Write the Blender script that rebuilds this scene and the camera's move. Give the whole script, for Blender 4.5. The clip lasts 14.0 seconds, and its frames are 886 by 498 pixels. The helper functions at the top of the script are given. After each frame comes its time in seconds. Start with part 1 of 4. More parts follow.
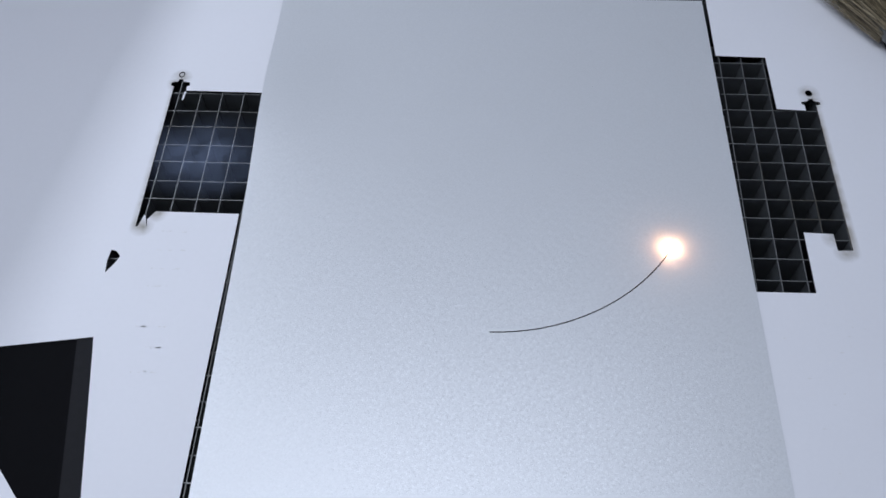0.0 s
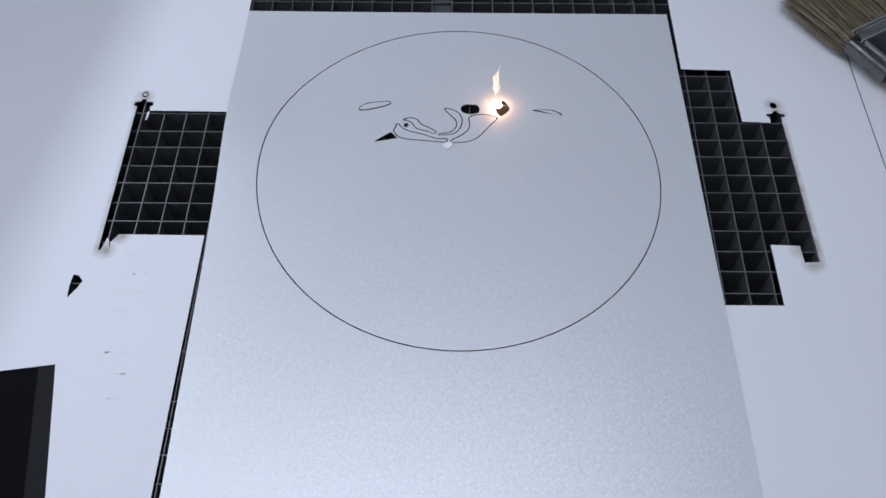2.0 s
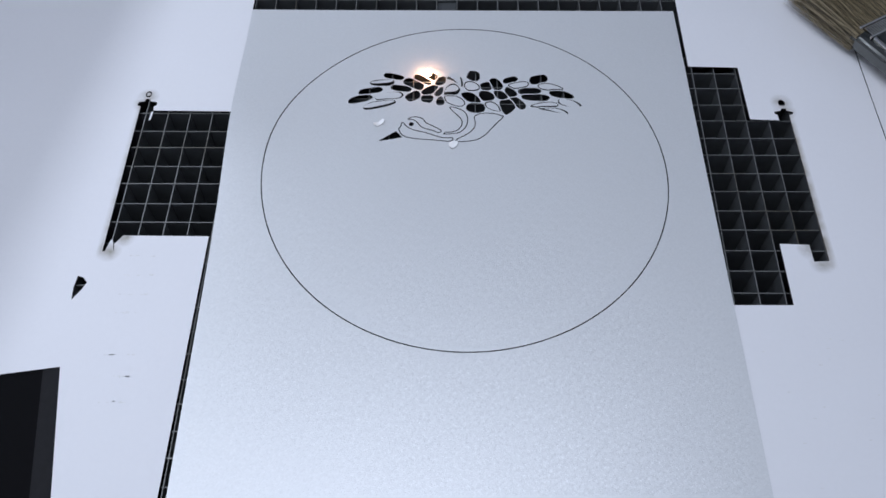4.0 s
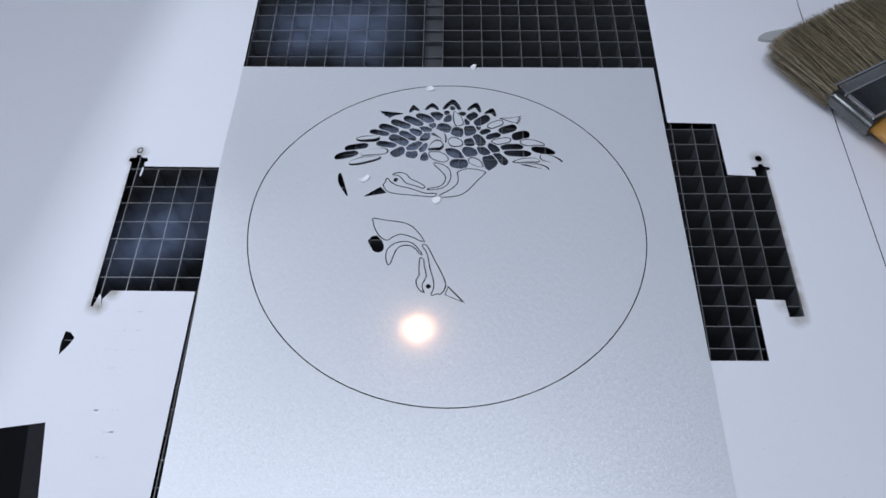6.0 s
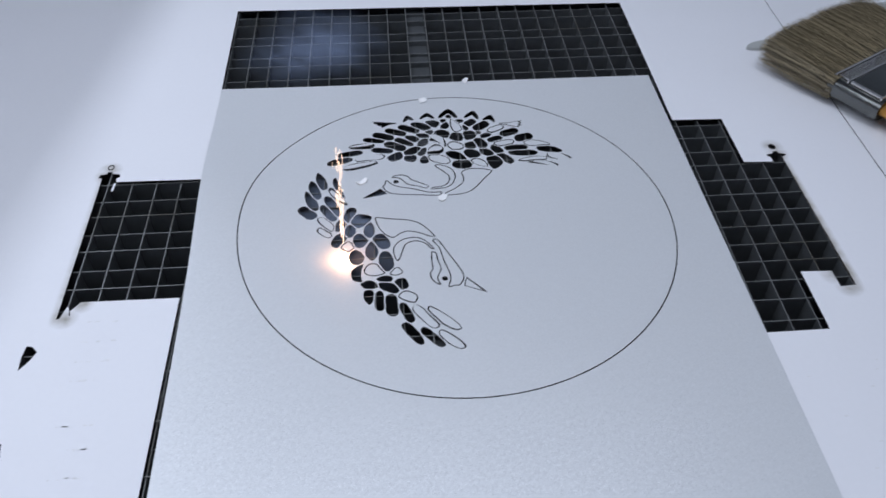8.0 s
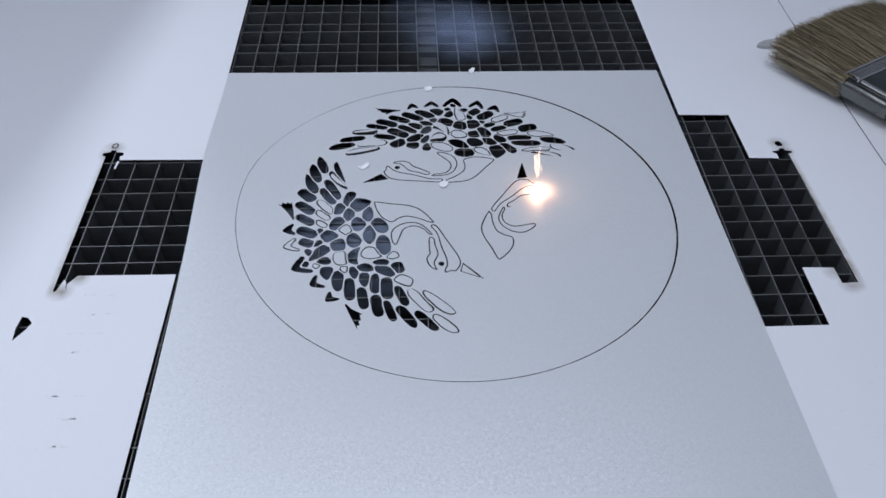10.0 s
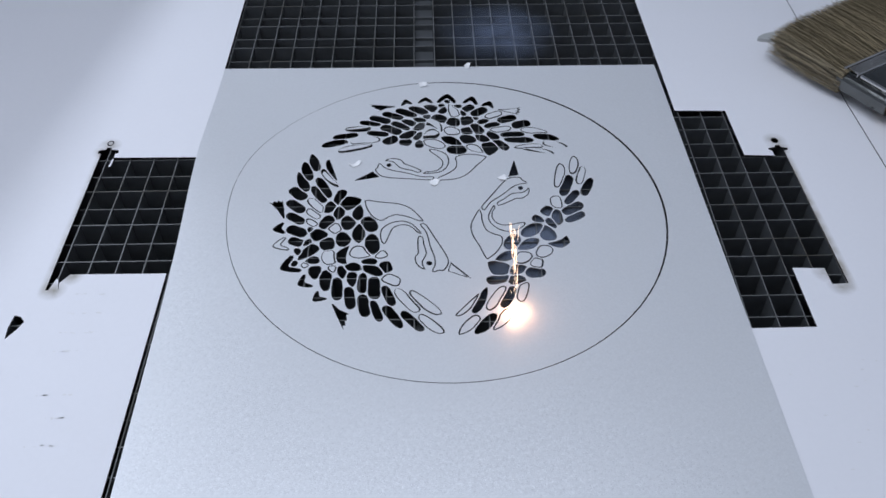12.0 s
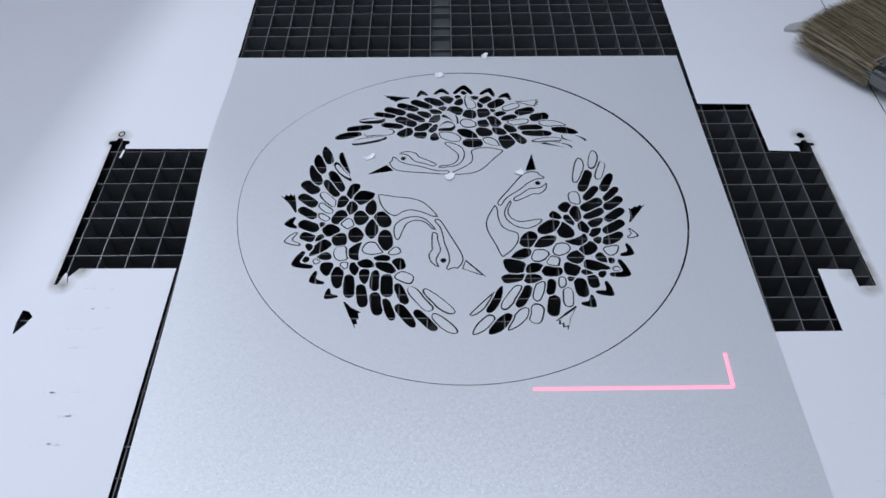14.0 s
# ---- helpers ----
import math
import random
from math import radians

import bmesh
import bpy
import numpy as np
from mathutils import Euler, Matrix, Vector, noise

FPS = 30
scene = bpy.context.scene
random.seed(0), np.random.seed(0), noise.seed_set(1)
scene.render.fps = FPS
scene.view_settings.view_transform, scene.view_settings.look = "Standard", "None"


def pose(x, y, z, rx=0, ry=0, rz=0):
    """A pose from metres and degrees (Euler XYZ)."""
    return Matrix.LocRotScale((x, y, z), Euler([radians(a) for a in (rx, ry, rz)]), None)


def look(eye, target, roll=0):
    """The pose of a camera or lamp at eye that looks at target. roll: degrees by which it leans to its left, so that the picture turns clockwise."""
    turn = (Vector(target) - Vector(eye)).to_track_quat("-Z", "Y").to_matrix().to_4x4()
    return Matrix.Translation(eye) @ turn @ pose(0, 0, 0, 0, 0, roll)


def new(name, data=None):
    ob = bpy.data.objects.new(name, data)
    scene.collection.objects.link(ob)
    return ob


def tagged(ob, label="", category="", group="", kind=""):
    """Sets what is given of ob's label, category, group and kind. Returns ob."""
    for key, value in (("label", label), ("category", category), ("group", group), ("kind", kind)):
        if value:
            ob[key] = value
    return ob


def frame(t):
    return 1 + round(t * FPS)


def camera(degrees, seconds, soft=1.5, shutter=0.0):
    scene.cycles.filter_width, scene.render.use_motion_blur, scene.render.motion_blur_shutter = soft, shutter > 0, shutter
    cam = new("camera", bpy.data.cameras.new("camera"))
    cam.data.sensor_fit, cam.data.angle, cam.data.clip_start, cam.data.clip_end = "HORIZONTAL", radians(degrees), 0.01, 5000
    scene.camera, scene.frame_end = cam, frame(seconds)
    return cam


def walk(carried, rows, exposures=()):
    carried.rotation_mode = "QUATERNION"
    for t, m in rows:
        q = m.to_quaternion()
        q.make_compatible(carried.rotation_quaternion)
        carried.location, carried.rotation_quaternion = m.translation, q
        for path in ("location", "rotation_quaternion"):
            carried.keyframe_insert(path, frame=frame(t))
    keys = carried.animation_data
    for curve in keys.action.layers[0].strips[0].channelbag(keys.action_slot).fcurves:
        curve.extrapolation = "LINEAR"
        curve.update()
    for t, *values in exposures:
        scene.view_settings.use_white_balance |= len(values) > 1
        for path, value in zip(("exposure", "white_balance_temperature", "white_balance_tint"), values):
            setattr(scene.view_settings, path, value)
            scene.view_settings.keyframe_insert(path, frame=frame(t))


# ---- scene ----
from mathutils import geometry

# ---- camera ----
cam = camera(56.0, 14.0, soft=1.6, shutter=0.5)
PATH = [
    (0, (-0.00843, -0.33344, 0.28611), (-0.02050, -0.11849, -0.05101), -1.20),
    (0.5, (-0.00439, -0.33576, 0.28468), (-0.01566, -0.11946, -0.05161), -1.38),
    (1, (-0.00281, -0.33299, 0.28616), (-0.00909, -0.11782, -0.05097), -0.49),
    (1.5, (-0.00128, -0.33139, 0.28664), (-0.00306, -0.11328, -0.04866), 0.28),
    (2, (-0.00473, -0.32902, 0.28601), (-0.00624, -0.11002, -0.04871), 0.18),
    (2.5, (-0.00634, -0.32496, 0.28454), (-0.00958, -0.10730, -0.05104), -0.28),
    (5, (-0.00474, -0.32716, 0.28557), (-0.00758, -0.10961, -0.05008), -0.38),
    (5.5, (-0.00001, -0.32504, 0.29584), (-0.00307, -0.10056, -0.03522), -0.36),
    (6, (0.00325, -0.32209, 0.29545), (-0.00161, -0.09154, -0.03139), -0.69),
    (6.5, (0.00170, -0.32049, 0.29263), (-0.00456, -0.08786, -0.03271), -1.09),
    (6.8, (-0.00187, -0.32316, 0.28700), (-0.00595, -0.08086, -0.03123), -0.86),
    (7, (-0.00277, -0.32205, 0.26722), (-0.00776, -0.06708, -0.04094), -1.30),
    (7.2, (-0.01165, -0.32476, 0.25406), (-0.01063, -0.05576, -0.04198), -0.94),
    (7.5, (-0.01794, -0.33873, 0.23777), (-0.01151, -0.05682, -0.04592), -1.26),
    (7.7, (-0.02772, -0.34543, 0.22603), (-0.00751, -0.06148, -0.05497), 0.11),
    (8, (-0.02621, -0.34959, 0.22677), (-0.00204, -0.06370, -0.05195), 0.70),
    (8.2, (-0.02121, -0.34931, 0.21997), (0.00531, -0.06205, -0.05712), 1.28),
    (10.3, (-0.01954, -0.35481, 0.22056), (-0.00542, -0.06651, -0.05636), 1.05),
    (10.5, (-0.01533, -0.35331, 0.22302), (-0.00348, -0.06538, -0.05438), 0.75),
    (11, (-0.01264, -0.35196, 0.22348), (-0.00243, -0.06472, -0.05470), 0.62),
    (11.5, (-0.00973, -0.35266, 0.22332), (-0.00091, -0.06695, -0.05648), 0.45),
    (12, (-0.00830, -0.35099, 0.22576), (-0.00030, -0.06844, -0.05726), 0.27),
    (12.5, (-0.00838, -0.35049, 0.22748), (-0.00290, -0.07015, -0.05779), -0.02),
    (13, (-0.00856, -0.34923, 0.22819), (-0.00491, -0.07055, -0.05873), -0.12),
    (13.5, (-0.00839, -0.34555, 0.22613), (-0.00644, -0.06778, -0.06168), -0.21),
    (14, (-0.00733, -0.34266, 0.22415), (-0.00739, -0.06547, -0.06424), -0.37),
]
walk(cam, [(t, look(eye, target, roll)) for t, eye, target, roll in PATH],
     exposures=[(0.0, -0.13), (1.0, -0.19), (1.5, -0.18), (2.5, -0.10), (5.0, -0.03), (6.5, -0.01), (7.5, 0.09), (8.0, 0.03), (10.5, -0.06), (11.5, -0.03), (13.0, 0.02), (14.0, 0.02)])

# ---- light: LED panel inside the laser cabinet, and an added side strip ----
world = bpy.data.worlds.new("world")
world.use_nodes = True
scene.world = world
world.node_tree.nodes["Background"].inputs[0].default_value = (0.62, 0.72, 1.0, 1)
world.node_tree.nodes["Background"].inputs[1].default_value = 0.02


def area_lamp(name, m, wide, deep, watts, colour):
    data = bpy.data.lights.new(name, "AREA")
    data.shape, data.size, data.size_y = "RECTANGLE", wide, deep
    data.energy, data.color = watts, colour
    ob = new(name, data)
    ob.matrix_world = m
    return ob


LED = (0.80, 0.87, 1.02)
SKEW = pose(-0.34, -0.05, 0, 0, 0, -7.5) @ pose(0.34, 0.05, 0)  # turns the added wall and strip so that the shadow edge runs aslant
area_lamp("led_panel", look((-0.07, -0.19, 0.62), (-0.07, -0.191, 0.0)), 0.54, 0.40, 2.6, LED)
# unseen strip added to brighten the cover left of the card
area_lamp("led_strip", SKEW @ look((-0.42, 0.02, 0.45), (0.0, 0.02, 0.0)), 0.70, 0.016, 1.2, LED)

# ---- materials ----


def material(name, base, rough=0.5, metal=0.0, grain=0.0, scale=200.0, bump=0.0, bump_scale=800.0, stain=0.0, stain_scale=14.0, detail=3.0, spec=0.5):
    """A painted, paper or metal surface: fine grain, broad stains and relief, in object space."""
    mat = bpy.data.materials.new(name)
    mat.use_nodes = True
    nodes, links = mat.node_tree.nodes, mat.node_tree.links
    bsdf = nodes["Principled BSDF"]
    bsdf.inputs["Roughness"].default_value = rough
    bsdf.inputs["Metallic"].default_value = metal
    bsdf.inputs["Specular IOR Level"].default_value = spec
    coord = nodes.new("ShaderNodeTexCoord")
    fine = nodes.new("ShaderNodeTexNoise")
    fine.inputs["Scale"].default_value, fine.inputs["Detail"].default_value = scale, detail
    broad = nodes.new("ShaderNodeTexNoise")
    broad.inputs["Scale"].default_value, broad.inputs["Detail"].default_value = stain_scale, 4.0
    links.new(coord.outputs["Object"], fine.inputs["Vector"])
    links.new(coord.outputs["Object"], broad.inputs["Vector"])
    total = nodes.new("ShaderNodeMath")
    total.operation = "MULTIPLY_ADD"
    links.new(fine.outputs["Fac"], total.inputs[0])
    total.inputs[1].default_value = 2 * grain
    total.inputs[2].default_value = 1 - grain - stain
    both = nodes.new("ShaderNodeMath")
    both.operation = "MULTIPLY_ADD"
    links.new(broad.outputs["Fac"], both.inputs[0])
    both.inputs[1].default_value = 2 * stain
    links.new(total.outputs[0], both.inputs[2])
    tint = nodes.new("ShaderNodeVectorMath")
    tint.operation = "SCALE"
    tint.inputs[0].default_value = base
    links.new(both.outputs[0], tint.inputs["Scale"])
    links.new(tint.outputs[0], bsdf.inputs["Base Color"])
    if bump:
        rough_noise = nodes.new("ShaderNodeTexNoise")
        rough_noise.inputs["Scale"].default_value, rough_noise.inputs["Detail"].default_value = bump_scale, 2.0
        links.new(coord.outputs["Object"], rough_noise.inputs["Vector"])
        relief = nodes.new("ShaderNodeBump")
        relief.inputs["Strength"].default_value, relief.inputs["Distance"].default_value = bump, 0.0003
        links.new(rough_noise.outputs["Fac"], relief.inputs["Height"])
        links.new(relief.outputs[0], bsdf.inputs["Normal"])
    return mat


def glowing(name, colour, strength):
    mat = bpy.data.materials.new(name)
    mat.use_nodes = True
    nodes, links = mat.node_tree.nodes, mat.node_tree.links
    nodes.remove(nodes["Principled BSDF"])
    glow = nodes.new("ShaderNodeEmission")
    glow.inputs[0].default_value, glow.inputs[1].default_value = (*colour, 1), strength
    links.new(glow.outputs[0], nodes["Material Output"].inputs[0])
    return mat


def wispy(name, colour, density, glow=0.0, ragged=0.75, scale=70.0):
    """Thin smoke or hot gas: dense in the middle of its shell, fading outwards, with ragged swirls."""
    mat = bpy.data.materials.new(name)
    mat.use_nodes = True
    nodes, links = mat.node_tree.nodes, mat.node_tree.links
    nodes.remove(nodes["Principled BSDF"])
    coord = nodes.new("ShaderNodeTexCoord")
    ball = nodes.new("ShaderNodeTexGradient")
    ball.gradient_type = "SPHERICAL"
    spread = nodes.new("ShaderNodeVectorMath")
    spread.operation = "MULTIPLY_ADD"
    spread.inputs[1].default_value, spread.inputs[2].default_value = (2, 2, 0), (-1, -1, 0)
    links.new(coord.outputs["Generated"], spread.inputs[0])
    links.new(spread.outputs[0], ball.inputs["Vector"])
    swirl = nodes.new("ShaderNodeTexNoise")
    swirl.inputs["Scale"].default_value, swirl.inputs["Detail"].default_value, swirl.inputs["Distortion"].default_value = scale, 3.0, 1.2
    links.new(coord.outputs["Object"], swirl.inputs["Vector"])
    ragged_node = nodes.new("ShaderNodeMapRange")
    ragged_node.inputs["From Min"].default_value, ragged_node.inputs["From Max"].default_value = 0.3, 0.75
    ragged_node.inputs["To Min"].default_value = 1 - ragged
    links.new(swirl.outputs["Fac"], ragged_node.inputs["Value"])
    fade = nodes.new("ShaderNodeMath")
    fade.operation = "POWER"
    links.new(ball.outputs["Fac"], fade.inputs[0])
    fade.inputs[1].default_value = 1.4
    amount = nodes.new("ShaderNodeMath")
    amount.operation = "MULTIPLY"
    links.new(fade.outputs[0], amount.inputs[0])
    links.new(ragged_node.outputs[0], amount.inputs[1])
    dense = nodes.new("ShaderNodeMath")
    dense.operation = "MULTIPLY"
    links.new(amount.outputs[0], dense.inputs[0])
    dense.inputs[1].default_value = density
    clear = nodes.new("ShaderNodeBsdfTransparent")
    if glow:
        body = nodes.new("ShaderNodeEmission")
        body.inputs[1].default_value = glow
    else:
        body = nodes.new("ShaderNodeBsdfDiffuse")
    body.inputs[0].default_value = (*colour, 1)
    mix = nodes.new("ShaderNodeMixShader")
    links.new(dense.outputs[0], mix.inputs[0])
    links.new(clear.outputs[0], mix.inputs[1])
    links.new(body.outputs[0], mix.inputs[2])
    links.new(mix.outputs[0], nodes["Material Output"].inputs[0])
    return mat


PEARL = material("pearl_card", (0.700, 0.713, 0.730), rough=0.41, metal=0.27, grain=0.05, scale=1100.0,  stain=0.015, stain_scale=20.0)


def flaked(mat, scale, tilt):
    """Mica flakes: each small cell of the surface leans its own way."""
    nodes, links = mat.node_tree.nodes, mat.node_tree.links
    coord = nodes.new("ShaderNodeTexCoord")
    cells = nodes.new("ShaderNodeTexVoronoi")
    cells.inputs["Scale"].default_value = scale
    drawn = nodes.new("ShaderNodeVectorMath")
    drawn.operation = "MULTIPLY"
    drawn.inputs[1].default_value = (0.75, 1.0, 1.0)  # the flakes lie along the paper's grain
    links.new(coord.outputs["Object"], drawn.inputs[0])
    links.new(drawn.outputs[0], cells.inputs["Vector"])
    # most flakes lie nearly flat, a few stand out
    even = nodes.new("ShaderNodeVectorMath")
    even.operation = "MULTIPLY_ADD"
    even.inputs[1].default_value, even.inputs[2].default_value = (2, 2, 0), (-1, -1, 0)
    links.new(cells.outputs["Color"], even.inputs[0])
    square = nodes.new("ShaderNodeVectorMath")
    square.operation = "MULTIPLY"
    links.new(even.outputs[0], square.inputs[0])
    links.new(even.outputs[0], square.inputs[1])
    cube = nodes.new("ShaderNodeVectorMath")
    cube.operation = "MULTIPLY"
    links.new(square.outputs[0], cube.inputs[0])
    links.new(even.outputs[0], cube.inputs[1])
    lean = nodes.new("ShaderNodeVectorMath")
    lean.operation = "SCALE"
    lean.inputs["Scale"].default_value = tilt
    links.new(cube.outputs[0], lean.inputs[0])
    total = nodes.new("ShaderNodeVectorMath")
    total.operation = "ADD"
    links.new(lean.outputs[0], total.inputs[0])
    links.new(coord.outputs["Normal"], total.inputs[1])
    unit = nodes.new("ShaderNodeVectorMath")
    unit.operation = "NORMALIZE"
    links.new(total.outputs[0], unit.inputs[0])
    links.new(unit.outputs[0], nodes["Principled BSDF"].inputs["Normal"])


flaked(PEARL, 3000.0, 0.07)
SCRAP = material("white_scrap", (0.88, 0.88, 0.88), rough=0.5, grain=0.02, scale=900.0)
BURNT = material("burnt_edge", (0.045, 0.030, 0.022), rough=0.9, grain=0.2, scale=900.0)
COVER = material("white_cover_card", (0.79, 0.79, 0.82), rough=0.6, grain=0.015, scale=500.0, bump=0.05, bump_scale=300.0, stain=0.03, stain_scale=9.0)


def scorched(mat, places, reach):
    """Brown burn haze round the given places (metres), fading over its reach."""
    nodes, links = mat.node_tree.nodes, mat.node_tree.links
    bsdf = nodes["Principled BSDF"]
    coord = nodes.new("ShaderNodeTexCoord")
    wobble = nodes.new("ShaderNodeTexNoise")
    wobble.inputs["Scale"].default_value = 220.0
    links.new(coord.outputs["Object"], wobble.inputs["Vector"])
    amount = None
    for x, y in places:
        far = nodes.new("ShaderNodeVectorMath")
        far.operation = "DISTANCE"
        far.inputs[1].default_value = (x, y, 0)
        links.new(coord.outputs["Object"], far.inputs[0])
        fade = nodes.new("ShaderNodeMapRange")
        fade.inputs["From Min"].default_value, fade.inputs["From Max"].default_value = reach * 0.25, reach
        fade.inputs["To Min"].default_value, fade.inputs["To Max"].default_value = 1.0, 0.0
        links.new(far.outputs["Value"], fade.inputs["Value"])
        if amount is None:
            amount = fade.outputs[0]
        else:
            most = nodes.new("ShaderNodeMath")
            most.operation = "MAXIMUM"
            links.new(amount, most.inputs[0])
            links.new(fade.outputs[0], most.inputs[1])
            amount = most.outputs[0]
    uneven = nodes.new("ShaderNodeMath")
    uneven.operation = "MULTIPLY"
    links.new(amount, uneven.inputs[0])
    links.new(wobble.outputs["Fac"], uneven.inputs[1])
    mix = nodes.new("ShaderNodeMix")
    mix.data_type = "RGBA"
    links.new(uneven.outputs[0], mix.inputs["Factor"])
    links.new(bsdf.inputs["Base Color"].links[0].from_socket, mix.inputs["A"])
    mix.inputs["B"].default_value = (0.20, 0.17, 0.11, 1)
    links.new(mix.outputs["Result"], bsdf.inputs["Base Color"])


scorched(COVER, [(-0.1455, -0.0590), (-0.1465, -0.0630), (-0.1445, -0.1435), (-0.1400, -0.1365), (0.1460, -0.0610), (0.1465, -0.0660), (0.1440, -0.1475), (0.1405, -0.1410)], 0.0055)


def edge_scorch(mat, x, y0, y1, reach, strength):
    """Brown haze along an upright cut at x, between two heights of the card."""
    nodes, links = mat.node_tree.nodes, mat.node_tree.links
    bsdf = nodes["Principled BSDF"]
    coord = nodes.new("ShaderNodeTexCoord")
    split = nodes.new("ShaderNodeSeparateXYZ")
    links.new(coord.outputs["Object"], split.inputs[0])
    last = None
    for axis, middle, half, soft in (("X", x, 0.0004, reach), ("Y", (y0 + y1) / 2, abs(y1 - y0) / 2, 0.006)):
        off = nodes.new("ShaderNodeMath")
        off.operation = "SUBTRACT"
        links.new(split.outputs[axis], off.inputs[0])
        off.inputs[1].default_value = middle
        size = nodes.new("ShaderNodeMath")
        size.operation = "ABSOLUTE"
        links.new(off.outputs[0], size.inputs[0])
        fade = nodes.new("ShaderNodeMapRange")
        fade.inputs["From Min"].default_value, fade.inputs["From Max"].default_value = half, half + soft
        fade.inputs["To Min"].default_value, fade.inputs["To Max"].default_value = 1.0, 0.0
        links.new(size.outputs[0], fade.inputs["Value"])
        if last:
            both = nodes.new("ShaderNodeMath")
            both.operation = "MULTIPLY"
            links.new(last, both.inputs[0])
            links.new(fade.outputs[0], both.inputs[1])
            last = both.outputs[0]
        else:
            last = fade.outputs[0]
    cloud = nodes.new("ShaderNodeTexNoise")
    cloud.inputs["Scale"].default_value = 160.0
    links.new(coord.outputs["Object"], cloud.inputs["Vector"])
    amount = nodes.new("ShaderNodeMath")
    amount.operation = "MULTIPLY"
    links.new(last, amount.inputs[0])
    links.new(cloud.outputs["Fac"], amount.inputs[1])
    total = nodes.new("ShaderNodeMath")
    total.operation = "MULTIPLY"
    links.new(amount.outputs[0], total.inputs[0])
    total.inputs[1].default_value = strength
    mix = nodes.new("ShaderNodeMix")
    mix.data_type = "RGBA"
    links.new(total.outputs[0], mix.inputs["Factor"])
    links.new(bsdf.inputs["Base Color"].links[0].from_socket, mix.inputs["A"])
    mix.inputs["B"].default_value = (0.24, 0.20, 0.13, 1)
    links.new(mix.outputs["Result"], bsdf.inputs["Base Color"])


edge_scorch(COVER, 0.1477, -0.072, -0.145, 0.0022, 1.1)
edge_scorch(COVER, -0.1477, -0.066, -0.142, 0.0018, 0.6)
# mottled slat sides, darker than the tops: shade inside the cells put into colour
SLAT_SIDE = material("shaded_slat_side", (0.074, 0.079, 0.083), rough=0.55, metal=0.2, grain=0.25, scale=260.0, stain=0.35, stain_scale=45.0)
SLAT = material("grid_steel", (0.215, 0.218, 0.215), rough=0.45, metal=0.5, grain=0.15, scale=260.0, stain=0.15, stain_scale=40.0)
SLAT_DULL = material("grid_steel_sooty", (0.19, 0.194, 0.195), rough=0.6, metal=0.3, grain=0.2, scale=260.0, stain=0.25, stain_scale=40.0)


def rusty(mat, colour, scale):
    """Brown burn residue in patches."""
    nodes, links = mat.node_tree.nodes, mat.node_tree.links
    bsdf = nodes["Principled BSDF"]
    coord = nodes.new("ShaderNodeTexCoord")
    cloud = nodes.new("ShaderNodeTexNoise")
    cloud.inputs["Scale"].default_value, cloud.inputs["Detail"].default_value = scale, 4.0
    links.new(coord.outputs["Object"], cloud.inputs["Vector"])
    patch = nodes.new("ShaderNodeMapRange")
    patch.inputs["From Min"].default_value, patch.inputs["From Max"].default_value = 0.52, 0.68
    patch.inputs["To Max"].default_value = 0.7
    links.new(cloud.outputs["Fac"], patch.inputs["Value"])
    mix = nodes.new("ShaderNodeMix")
    mix.data_type = "RGBA"
    links.new(patch.outputs[0], mix.inputs["Factor"])
    links.new(bsdf.inputs["Base Color"].links[0].from_socket, mix.inputs["A"])
    mix.inputs["B"].default_value = (*colour, 1)
    links.new(mix.outputs["Result"], bsdf.inputs["Base Color"])


rusty(SLAT, (0.085, 0.070, 0.042), 28.0)
rusty(SLAT_DULL, (0.085, 0.070, 0.042), 28.0)
SOOT = material("sooty_tray", (0.028, 0.030, 0.034), rough=0.9, spec=0.2, grain=0.2, scale=120.0, stain=0.2)
BAR = material("galvanised_bar", (0.065, 0.07, 0.075), rough=0.6, metal=0.2, grain=0.1, scale=150.0)
BLACK = material("black_plastic", (0.004, 0.004, 0.005), rough=0.8, spec=0.08, grain=0.15, scale=400.0)
RUBBER = material("dark_grey_rubber", (0.014, 0.014, 0.016), rough=0.8, spec=0.2, grain=0.2, scale=400.0)
CABINET = material("cabinet_paint", (0.42, 0.44, 0.47), rough=0.55, grain=0.03, scale=300.0, stain=0.03)
BRISTLE = material("hog_bristle", (0.205, 0.172, 0.105), rough=0.6, grain=0.45, scale=500.0, stain=0.2, stain_scale=60.0)
BRISTLE_DARK = material("hog_bristle_core", (0.050, 0.042, 0.026), rough=0.85, grain=0.3, scale=700.0)


def strand_tints(mat, dark, light):
    """Each strand takes its own shade between two."""
    nodes, links = mat.node_tree.nodes, mat.node_tree.links
    geo = nodes.new("ShaderNodeNewGeometry")
    ramp = nodes.new("ShaderNodeMix")
    ramp.data_type = "RGBA"
    ramp.inputs["A"].default_value, ramp.inputs["B"].default_value = (*dark, 1), (*light, 1)
    power = nodes.new("ShaderNodeMath")
    power.operation = "POWER"
    power.inputs[1].default_value = 1.5
    links.new(geo.outputs["Random Per Island"], power.inputs[0])
    links.new(power.outputs[0], ramp.inputs["Factor"])
    links.new(ramp.outputs["Result"], nodes["Principled BSDF"].inputs["Base Color"])


